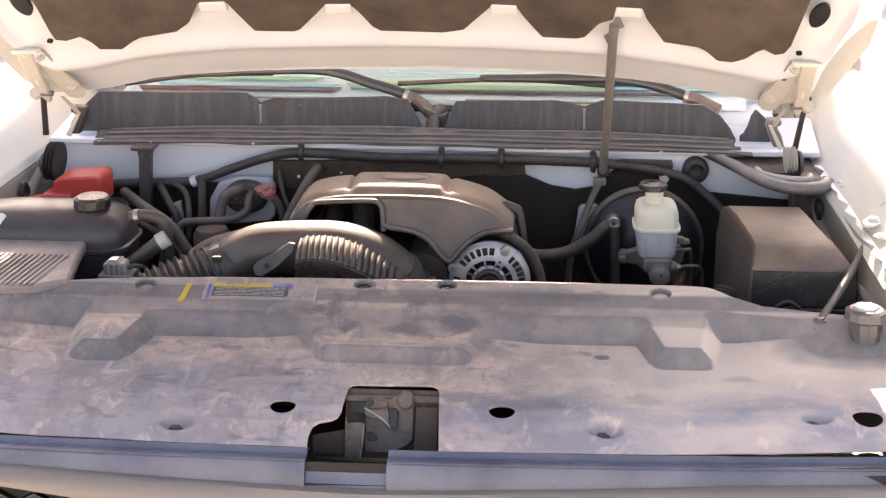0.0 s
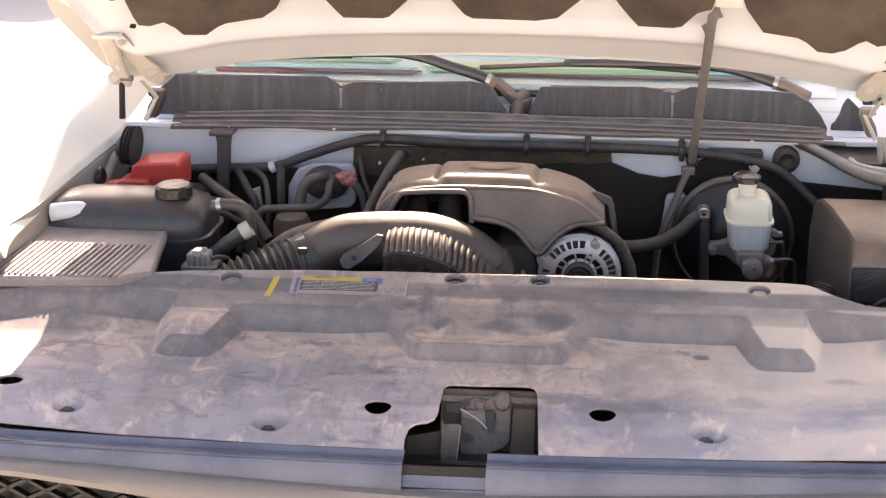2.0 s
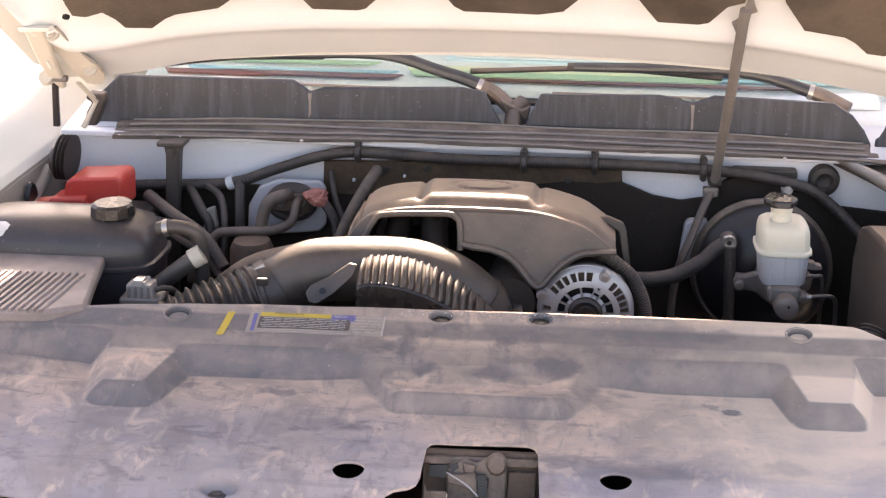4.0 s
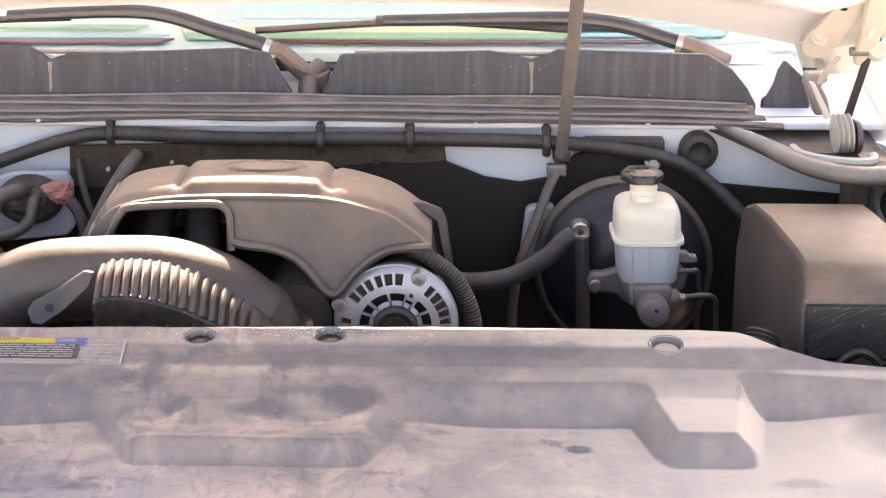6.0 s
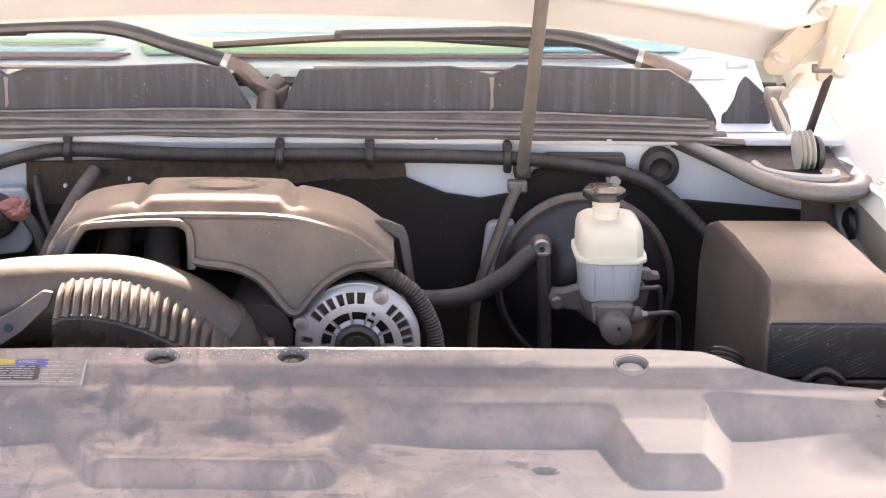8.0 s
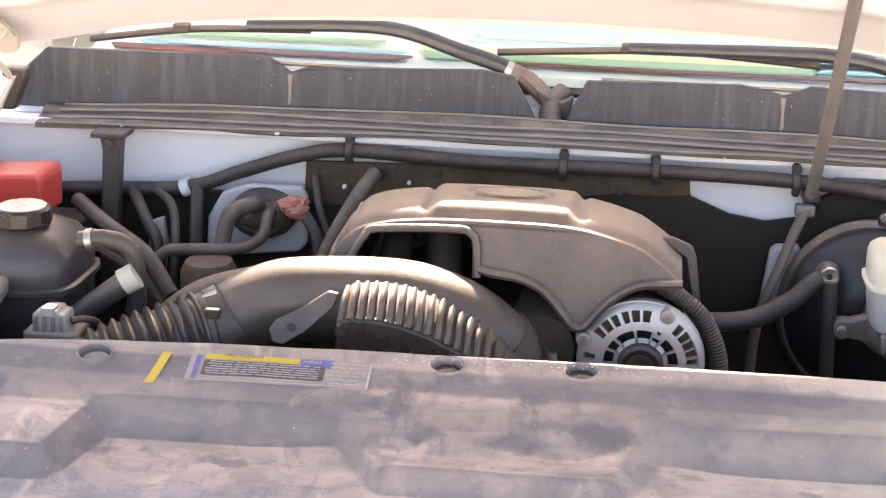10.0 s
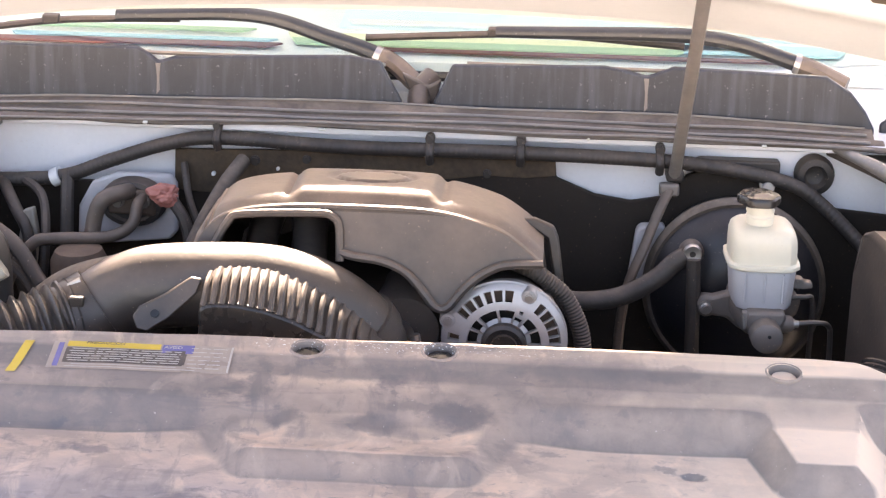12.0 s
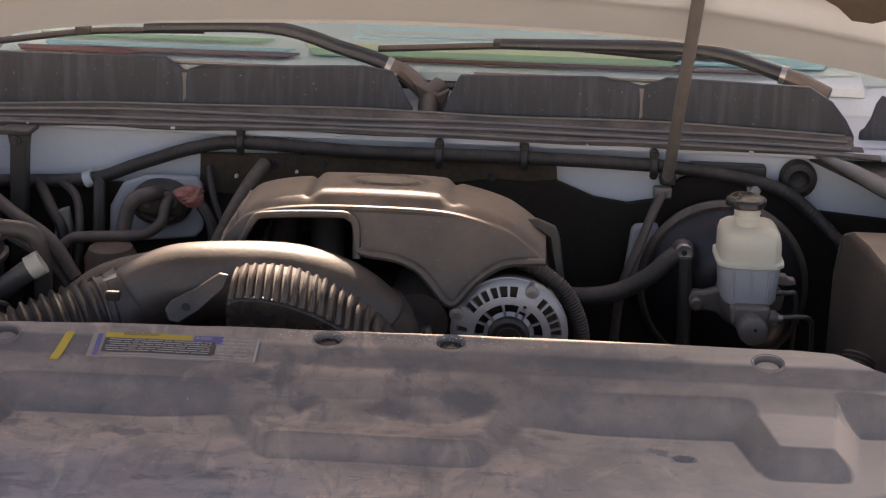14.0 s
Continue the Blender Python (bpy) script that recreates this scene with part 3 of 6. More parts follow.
HIGH = [(0.25, 1.104), (0.33, 1.108), (0.43, 1.118), (0.48, 1.131), (0.51, 1.142), (0.535, 1.146), (0.60, 1.142)]


def rise(x, y):
    return ease(curve_at(STEP, x) - 0.019, curve_at(STEP, x) + 0.015, y)


def cover_z(x, y):
    f = front_edge(x) - 0.098
    low, high = curve_at(LOW, y - f * ease(0.3, 0.1, y)), curve_at(HIGH, y)
    if 0.28 < y < 0.49:
        k = sum(rise(x + 0.005 * i, y) for i in range(-2, 3)) / 5
        soft = ease(-0.02, 0.03, y - 0.36) * ease(0.25, 0.12, abs(x))
        k = k + (ease(0.33, 0.47, y) - k) * max(0.55 * soft, ease(0.52, 0.69, abs(x)))
    else:
        k = 0.0 if y < 0.4 else 1.0
    z = low + (max(high, low) - low) * k
    for cx, cy, rx, ry, dz in ((-0.10, 0.41, 0.03, 0.025, -0.006), (0.06, 0.41, 0.05, 0.02, -0.005), (0.327, 0.372, 0.012, 0.006, -0.005), (-0.285, 0.143, 0.022, 0.015, -0.021), (0.326, 0.150, 0.022, 0.015, -0.021), (0.626, 0.188, 0.020, 0.013, -0.019), (-0.578, 0.166, 0.020, 0.013, -0.019)):
        q = ((x - cx) / rx) ** 2 + ((y - cy) / ry) ** 2
        if q < 4:
            z += dz * math.exp(-q ** 3 * 0.9)
    z += -0.018 + 0.060 * (y - 0.1)
    return z + 0.0016 * noise.noise(Vector((x * 9, y * 9, 3.0))) + 0.0006 * noise.noise(Vector((x * 30, y * 30, 7.0)))


cover = thing("radiator_cover", (0, 0.3, 1.0), "dusty dark grey plastic radiator cover with stepped recesses", "engine cover")
xs, vs_ = spread(-0.80, 0.80, 401), spread(0, 1, 116)
raw = new("cover_raw", mesh_of(sheet(xs, vs_, lambda u, v: (u, front_edge(u) + (curve_at(REAR, u) - front_edge(u)) * v, cover_z(u, front_edge(u) + (curve_at(REAR, u) - front_edge(u)) * v)), 0.004), "cover_raw"))


def oval(cx, cy, rx, ry, k=28):
    return [(cx + rx * math.cos(2 * math.pi * i / k), cy + ry * math.sin(2 * math.pi * i / k)) for i in range(k)]


CLIPS = [(-0.425, 0.508), (-0.062, 0.524), (0.075, 0.527), (0.428, 0.517)]
cuts = [[(-0.040, 0.252), (-0.047, 0.249), (-0.0515, 0.240), (-0.052, 0.165), (-0.056, 0.152), (-0.064, 0.146), (-0.081, 0.142), (-0.090, 0.135), (-0.094, 0.12), (-0.094, 0.05), (0.095, 0.05), (0.091, 0.11), (0.084, 0.235), (0.080, 0.247), (0.072, 0.253)],
        oval(-0.138, 0.172, 0.019, 0.017), oval(0.178, 0.174, 0.019, 0.017), oval(0.70, 0.19, 0.022, 0.018), oval(-0.682, 0.212, 0.021, 0.017)]
cuts += [oval(x, y, 0.0165, 0.0145) for x, y in CLIPS]
bm = bmesh.new()
for outline in cuts:
    lo = [bm.verts.new((a, b, 0.9)) for a, b in outline]
    hi = [bm.verts.new((a, b, 1.3)) for a, b in outline]
    bm.faces.new(lo)
    bm.faces.new(hi)
    for i in range(len(outline)):
        j = (i + 1) % len(outline)
        bm.faces.new((lo[i], lo[j], hi[j], hi[i]))
knife = new("cover_knife", mesh_of(bm, "cover_knife"))
mod = raw.modifiers.new("cut", "BOOLEAN")
mod.operation, mod.object, mod.solver = "DIFFERENCE", knife, "EXACT"
bpy.context.view_layer.update()
cut_mesh = bpy.data.meshes.new_from_object(raw.evaluated_get(bpy.context.evaluated_depsgraph_get()))
cut_mesh.name = "cover_panel"
for v in cut_mesh.vertices:
    v.co = flare(v.co)
bpy.data.objects.remove(raw)
bpy.data.objects.remove(knife)
cut_mesh.materials.clear()
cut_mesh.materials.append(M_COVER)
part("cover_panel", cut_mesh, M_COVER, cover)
for k, (x, y) in enumerate(CLIPS):
    z = cover_z(x, y)
    m = pose(x, y, z - 0.006, 9, 0, 0)
    clip = part("push_clip", lathe([(0, 0.001), (0.0125, 0.0), (0.0135, -0.003), (0.0135, -0.012), (0, -0.012)], m, 20), M_COVER if k in (0, 3) else M_GLOSS, cover, "round push-in plastic clip")
    part("clip_well", lathe([(0.0165, 0.006), (0.018, 0.0078), (0.0195, 0.006), (0.0175, -0.014), (0.0160, -0.014), (0.0165, 0.006)], m, 24), M_COVER, cover)

for x, y in ((-0.285, 0.143), (0.326, 0.150), (0.626, 0.188), (-0.578, 0.166)):
    part("recess_bolt", lathe([(0, 0.004), (0.007, 0.004), (0.008, 0.002), (0.011, 0.0015), (0.011, -0.004), (0, -0.004)], pose(x - 0.005, y + 0.002, cover_z(x, y) + 0.001, 6), 14), M_DUCT, cover, "dusty recessed bolt")
# unseen black sheet and box added so the cover's holes read dark
part("under_filler", box(-0.78, 0.78, 0.125, 0.50, 0.962, 0.968), M_GRILLE, body, "black sheet added under the cover to darken its holes")
part("shroud_filler", box(-0.45, 0.45, 0.40, 0.52, 0.70, 1.06), M_BLACK, body, "unseen black filler box where the fan shroud would be", bevel=0.02)

# front seal strip under the cover's front edge
def lip_at(u, v):
    d, z = [(0.012, 1.036), (-0.002, 1.041), (-0.006, 1.036), (-0.009, 1.033), (-0.020, 1.034), (-0.0215, 1.029), (-0.0235, 1.034), (-0.030, 1.032), (-0.0315, 1.026), (-0.0335, 1.030), (-0.038, 1.022), (-0.042, 1.004), (-0.047, 0.978)][v]
    return (u, front_edge(u) + d, z - 0.018 - 0.012 * (u * u))


seal = thing("front_seal", (0, 0.08, 1.02), "black rubber seal along the cover's front edge, bluish sheen in its colour", "seal")
part("seal_strip", sheet(spread(-0.86, -0.092, 60), range(13), lip_at, 0.003), M_LIP, seal)
part("seal_strip", sheet(spread(0.022, 0.86, 60), range(13), lip_at, 0.003), M_LIP, seal)
part("seal_strip", sheet(spread(-0.092, 0.022, 8), range(9), lambda u, v: (u, front_edge(u) - 0.030 - 0.0025 * v, 0.994 - 0.006 * v), 0.003), M_LIP, seal)

# ---- cowl: seal strips and grey panel ----
weather = thing("cowl_weatherstrip", (0, 1.08, 1.247), "dusty brown ribbed rubber cowl weatherstrip above the firewall", "weatherstrip")
STRIPS = [(1.044, 1.250), (1.046, 1.2545), (1.056, 1.256), (1.062, 1.2525), (1.066, 1.2565), (1.078, 1.259), (1.086, 1.2565), (1.090, 1.2600), (1.098, 1.2640), (1.112, 1.2645), (1.118, 1.258)]


def strip_at(u, v):
    y, z = STRIPS[v]
    w = noise.noise(Vector((u * 7, v * 0.7, 0.0)))
    return (u, y + 0.004 * w, z - 0.012 * abs(u / 0.75) ** 3 + 0.0035 * noise.noise(Vector((u * 4 + 9, v * 0.5, 2.0))))


part("rubber_strip", sheet(spread(-0.705, 0.66, 120), range(0, 4), strip_at, 0.003), M_STRIP, weather)
part("rubber_strip", sheet(spread(-0.71, 0.64, 120), range(3, 7), strip_at, 0.003), M_STRIP, weather)
part("rubber_strip", sheet(spread(-0.715, 0.63, 120), range(6, 11), strip_at, 0.003), M_STRIP, weather)
for k, x in enumerate((-0.585, -0.372, -0.13, 0.235, 0.47)):
    part("strip_clip", box(x, x + 0.004 + 0.003 * (k % 3), 1.041, 1.052, 1.2465, 1.2495 + 0.001 * (k % 2)), M_PAINT, weather, "pale speck of a clip", bevel=0.002)

for v, r in ((1, 0.0016), (4, 0.0022), (7, 0.0022), (9, 0.0018)):
    part("strip_bead", tube([Vector(strip_at(x, v)) + Vector((0, -0.001, 0.0008)) for x in spread(-0.69, 0.62, 44)], r, steps=1, sides=6), M_TRAY, weather, "dusty raised bead")
chance = random.Random(5)
for k in range(20):
    x, r = chance.uniform(-0.70, 0.64), chance.uniform(0.0005, 0.0013)
    v = chance.choice((1, 1, 1, 4, 7))
    p = Vector(strip_at(x, v)) + Vector((0, -0.001, 0.001))
    part("paint_chip", lathe([(0, r * 0.5), (r * 0.8, r * 0.4), (r * 1.3, -r * 0.3), (0, -r * 0.4)], Matrix.Translation(p) @ pose(0, 0, 0, 40, chance.uniform(-30, 30), chance.uniform(0, 180)) @ Matrix.Diagonal((1.6, 0.8, 0.7, 1)), 6), M_PAINT, weather, smooth=False)

TOPL = [(-0.757, 1.256), (-0.757, 1.288), (-0.717, 1.326), (-0.40, 1.327), (-0.384, 1.318), (-0.370, 1.3085), (-0.346, 1.316), (-0.10, 1.325), (-0.056, 1.319), (-0.045, 1.300), (-0.025, 1.268)]
TOPR = [(0.020, 1.268), (0.034, 1.295), (0.045, 1.318), (0.258, 1.323), (0.290, 1.318), (0.3165, 1.3115), (0.338, 1.319), (0.353, 1.325), (0.565, 1.320), (0.600, 1.300), (0.622, 1.275), (0.634, 1.254)]
for top in (TOPL, TOPR):
    cowl = part("cowl_panel", prism(top + [(top[-1][0], 1.235), (top[0][0], 1.235)], xz(1.116, 0.12, 1.26), 0.012), M_COWL, body, "streaked dark grey plastic cowl panel", bevel=0.003)
    bm = bmesh.new()
    flat = [q for q in top if q[1] > 1.305]
    rows = [[bm.verts.new((a, 1.124 + (b - 1.26) * 0.12 + d, b - 0.002 - 0.30 * d)) for a, b in flat] for d in (0.0, 0.03, 0.06, 0.09)]
    for r0, r1 in zip(rows, rows[1:]):
        for i in range(len(flat) - 1):
            bm.faces.new((r0[i], r0[i + 1], r1[i + 1], r1[i]))
    bm.normal_update()
    bmesh.ops.solidify(bm, geom=bm.faces[:], thickness=0.004)
    # grey cowl top drawn in body white to carry the sun's glare
    part("cowl_top", bm, M_PAINT, cowl, "louvred cowl top, its sunlit white put into the colour")
    for k in range(5):
        x0, x1 = (flat[0][0] + 0.02, flat[-1][0] - 0.02)
        part("louvre", tube([(x0, 1.136 + 0.009 * k, 1.3185 - 0.0027 * k), ((x0 + x1) / 2, 1.136 + 0.009 * k, 1.3180 - 0.0027 * k), (x1, 1.136 + 0.009 * k, 1.3170 - 0.0027 * k)], 0.0022, steps=2, sides=6), M_CASTGREY, cowl, "thin grey louvre blade")

for x, z1 in ((-0.370, 1.307), (0.3165, 1.310)):
    part("water_run", prism([(x - 0.0035, z1), (x + 0.0035, z1), (x + 0.002, 1.29), (x + 0.0028, 1.272), (x - 0.002, 1.266), (x - 0.0015, 1.29)], xz(1.1145, 0.12, 1.26), 0.0015), M_CASTGREY, body, "pale dried water run on the cowl")
for side in (1, -1):
    part("corner_filler", prism([(side * a, b) for a, b in ((0.642, 1.235), (0.643, 1.258), (0.650, 1.262), (0.659, 1.2775), (0.665, 1.297), (0.674, 1.310), (0.680, 1.306), (0.712, 1.278), (0.711, 1.235))], xz(1.128, 0.1, 1.26), 0.01), M_COWL, body, "dark grey corner filler beside the cowl", bevel=0.003)
# ---- windshield, dashboard, cab ----
shield = thing("windshield", (0, 1.3, 1.33), "green-tinted sloping windshield glass", "windshield")
def glass_at(u, v):
    return (u * (0.74 - 0.10 * v), 1.222 + 0.09 * u * u + 0.57 * v, 1.280 - 0.03 * u * u + 0.54 * v)
pane = part("pane", sheet(spread(-1, 1, 24), spread(0, 1, 10), glass_at, 0.005), M_GLASS, shield)
pane.visible_shadow = False
part("lower_seal", tube([Vector(glass_at(u, 0.0)) + Vector((0, -0.004, -0.004)) for u in spread(-1, 1, 24)], 0.007, steps=1, sides=8), M_GRILLE, shield, "black rubber seal along the glass")
cab = body
part("dashboard", box(-0.72, 0.72, 1.24, 1.75, 1.20, 1.270), M_DASH, cab, bevel=0.02)
# flat coloured sheets added under the glass to stand for its reflections
bands = thing("glass_colour_bands", (0, 1.6, 1.286), "added pale green and light blue bands standing for windshield reflections", "sunshade")
part("green_panel", box(-0.66, 0.66, 1.255, 1.425, 1.272, 1.284), M_PALE_GREEN, bands, "pale green panel")
part("blue_panel", box(-0.15, 0.66, 1.427, 1.62, 1.272, 1.287), M_PALE_BLUE, bands, "light blue panel")
# narrow strips painted for the thinner reflected lines
M_BAND_G = surface("green_band", (0.42, 0.62, 0.38), 0.6, scale=5.0)
M_BAND_T = surface("teal_band", (0.45, 0.75, 0.80), 0.6, scale=5.0)
M_BAND_R = surface("red_brown_band", (0.22, 0.09, 0.08), 0.6, scale=5.0)
M_BAND_Y = surface("pale_yellow_band", (0.85, 0.85, 0.55), 0.6, scale=5.0)
for name, x0, x1, y, w, material in (("green_band", -0.64, -0.29, 1.372, 0.018, M_BAND_G), ("teal_band", -0.62, -0.25, 1.318, 0.016, M_BAND_T), ("red_band", -0.66, -0.24, 1.293, 0.022, M_BAND_R),
                                     ("green_band", -0.20, 0.36, 1.326, 0.030, M_BAND_G), ("yellow_band", -0.21, 0.46, 1.357, 0.030, M_BAND_Y), ("red_band", -0.12, 0.52, 1.296, 0.014, M_BAND_R),
                                     ("teal_band", 0.37, 0.60, 1.36, 0.05, M_BAND_T), ("white_band", -0.13, 0.62, 1.447, 0.022, M_DASH)):
    part(name, prism([(x0, y - w / 2), (x1, y - w / 2), (x1 + 0.02, y + w / 2), (x0 - 0.01, y + w / 2)], lambda a, b, d: (a, b + 0.01 * (a - x0), 1.2875 + d), 0.003), material, bands)
part("rear_wall", box(-0.80, 0.80, 3.2, 3.26, 0.5, 1.87), M_PAINT, body)
part("cab_floor", box(-0.84, 0.84, 1.1, 5.3, 0.50, 0.56), M_GRILLE, body)
part("front_bumper", box(-0.95, 0.95, -0.02, 0.08, 0.42, 0.66), M_PAINT, body, bevel=0.03)
# unseen roof; front edge and invented raised sides shape the sun strip
part("roof", sheet(spread(-0.78, 0.78, 24), spread(1.688, 3.3, 8), lambda u, v: (u * 1.18, v, 1.922 + 0.028 * ease(0.15, 0.35, u) + 0.06 * ease(0.52, 0.70, u) + 0.03 * ease(-0.2, -0.6, u)), 0.03), M_PAINT, cab)
for side in (1, -1):
    part("pillar", tube([(side * 0.77, 1.33, 1.30), (side * 0.74, 1.83, 1.88)], 0.035, steps=1, sides=8), M_PAINT, cab)
    part("door", box(side * 0.84 - 0.03, side * 0.84 + 0.03, 1.5, 3.2, 0.5, 1.25), M_PAINT, cab, bevel=0.01)
    for wy in (0.30, 3.9):
        part("wheel", lathe([(0.0, 0.08), (0.20, 0.08), (0.22, 0.11), (0.30, 0.12), (0.37, 0.10), (0.39, 0.05), (0.39, -0.05), (0.37, -0.10), (0.0, -0.10)], pose(side * 0.84, wy, 0.39, 0, 90 * side, 0), 40), M_RUBBER, body, "black tyre on a wheel")
    part("bed_side", box(side * 0.95 - 0.03, side * 0.95 + 0.03, 3.2, 5.3, 0.55, 1.25), M_PAINT, body, bevel=0.02)
    mirror = thing("door_mirror", (side * 0.93, 1.68, 1.22), "beige-grey door mirror housing", "mirror", group="door mirrors")
    part("housing", lathe([(0, 0.06), (0.06, 0.05), (0.10, 0.02), (0.105, -0.01), (0.09, -0.03), (0, -0.03)], pose(side * 0.855, 1.66, 1.262) @ Matrix.Diagonal((0.70, 1, 0.68, 1)) @ TO_FRONT, 24), M_MIRROR, mirror)
    part("arm", tube([(side * 0.80, 1.68, 1.12), (side * 0.85, 1.67, 1.15), (side * 0.86, 1.67, 1.22)], 0.025, sides=8), M_GRILLE, mirror)

# ---- hood, propped open ----
HOOD_Y, HOOD_Z, HOOD_TILT = 0.90, 1.4207, radians(50)
hood = thing("hood", (0, HOOD_Y, HOOD_Z), "cream white hood propped open, seen from underneath", "hood")


def hood_at(x, d, up=0.0):
    """d: metres from the rear edge along the hood; up: towards the outer skin."""
    return (x * 0.95, HOOD_Y - d * math.cos(HOOD_TILT) + up * math.sin(HOOD_TILT), HOOD_Z + d * math.sin(HOOD_TILT) + up * math.cos(HOOD_TILT))


EDGE = [(-0.795, 0.174), (-0.765, 0.010), (-0.715, -0.045), (-0.645, -0.040), (-0.546, -0.018), (-0.463, -0.0085), (-0.346, -0.003), (0.0, 0.001), (0.17, 0.001), (0.29, 0.0), (0.40, -0.004), (0.516, -0.0185), (0.630, -0.0355), (0.682, -0.0445), (0.768, 0.010), (0.801, 0.174)]


def inner_hood(u, v):
    x = u * (0.80 + 0.13 * v)
    e = curve_at(EDGE, x)
    d = e + (1.12 - e) * v ** 1.6
    bow = 0.05 * (1 - u * u) - 0.05
    roll = 0.03 * max(0.0, 1 - (d - e) / 0.12)
    rib = -0.010 * math.exp(-((d - e - 0.125) / 0.022) ** 2)
    return hood_at(x, d, bow + roll + rib + 0.008)


part("inner_panel", sheet(spread(-1, 1, 90), spread(0, 1, 60), inner_hood, 0.003), M_HOOD, hood, "cream painted inner hood panel")
# skin made wider than the inner panel to block sun from the cover
part("outer_skin", sheet(spread(-1, 1, 40), spread(0, 1, 20), lambda u, v: hood_at(u * (0.855 + 0.10 * v), -0.008 + 1.16 * v + curve_at(EDGE, u * 0.8) * (1 - v), 0.036 + 0.02 * min(1, 8 * v) + 0.05 * (1 - u * u) - 0.05), 0.002), M_PAINT, hood)
PAD = [(-0.682, 0.36), (-0.678, 0.216), (-0.675, 0.189), (-0.656, 0.1835), (-0.628, 0.193), (-0.612, 0.174), (-0.602, 0.151), (-0.561, 0.147), (-0.535, 0.170), (-0.517, 0.180), (-0.447, 0.193), (-0.418, 0.2195), (-0.390, 0.276), (-0.338, 0.275), (-0.3275, 0.249), (-0.309, 0.205), (-0.300, 0.187), (-0.228, 0.183), (-0.216, 0.188), (-0.178, 0.236), (-0.158, 0.263),
       (-0.111, 0.261), (-0.098, 0.241), (-0.0765, 0.196), (-0.062, 0.184), (0.055, 0.1815), (0.094, 0.192), (0.127, 0.237), (0.149, 0.267), (0.193, 0.2695), (0.2055, 0.2415), (0.226, 0.205), (0.242, 0.1785), (0.3055, 0.179), (0.321, 0.1855), (0.346, 0.2295), (0.371, 0.244), (0.375, 0.277), (0.423, 0.280), (0.432, 0.251), (0.450, 0.219), (0.468, 0.1865), (0.531, 0.179),
       (0.548, 0.168), (0.571, 0.143), (0.5975, 0.142), (0.620, 0.156), (0.639, 0.182), (0.650, 0.191), (0.672, 0.178), (0.6875, 0.1855), (0.696, 0.210), (0.710, 0.36), (0.65, 1.02), (-0.65, 1.02)]
pad = prism(PAD, lambda a, b, d: (a, b, d), 0.014)
for x in spread(-0.68, 0.68, 35):
    bmesh.ops.bisect_plane(pad, geom=pad.verts[:] + pad.edges[:] + pad.faces[:], plane_co=(x, 0, 0), plane_no=(1, 0, 0))
for y in (0.3, 0.4, 0.6, 0.8):
    bmesh.ops.bisect_plane(pad, geom=pad.verts[:] + pad.edges[:] + pad.faces[:], plane_co=(0, y, 0), plane_no=(0, 1, 0))
for v in pad.verts:
    v.co = hood_at(v.co.x, v.co.y, -0.016 + v.co.z + 0.05 * (1 - (v.co.x / 0.8) ** 2) - 0.05)
part("insulation_pad", pad, M_FELT, hood, "dark brown scalloped felt insulation pad", bevel=0.004)
for x, d in ((-0.364, 0.2755), (-0.1345, 0.262), (0.171, 0.268), (0.399, 0.2785)):
    part("pad_tab", prism([(x - 0.026, d - 0.022), (x + 0.026, d - 0.022), (x + 0.0235, d + 0.004), (x - 0.0235, d + 0.004)], lambda a, b, t: hood_at(a, b, -0.020 + t + 0.05 * (1 - (a / 0.8) ** 2) - 0.05), 0.010), M_PAINT, hood, "cream tab holding the pad", bevel=0.003)
for side in (1, -1):
    # hood holes are black patches, their dark depth painted
    part("slot_hole", prism(oval(0, 0, 0.017, 0.034, 20), lambda a, b, t: hood_at(side * (0.72 + 0.10 * b) + a + 0.0135, 0.2975 + b, -0.052 + t), 0.006), M_GRILLE, hood, "black oval patch for a hole in the inner panel")
    part("drain_slot", prism(oval(0, 0, 0.006, 0.0045, 12), lambda a, b, t: hood_at(side * 0.7025 + a + 0.0135, 0.180 + b, -0.050 + t), 0.005), M_GRILLE, hood)

# hinges on both sides, lying along the hood
def on_hinge(side, y, lean=-0.84):
    """Outline (a, b) of a hinge piece into the world; the far side sits a little further out."""
    return lambda a, b, d: (side * (a - 0.006 * side - 0.009), y - 0.08 + d + 1.43 * (b - 1.40) * lean, 1.4285 + 1.40 * (b - 1.40))


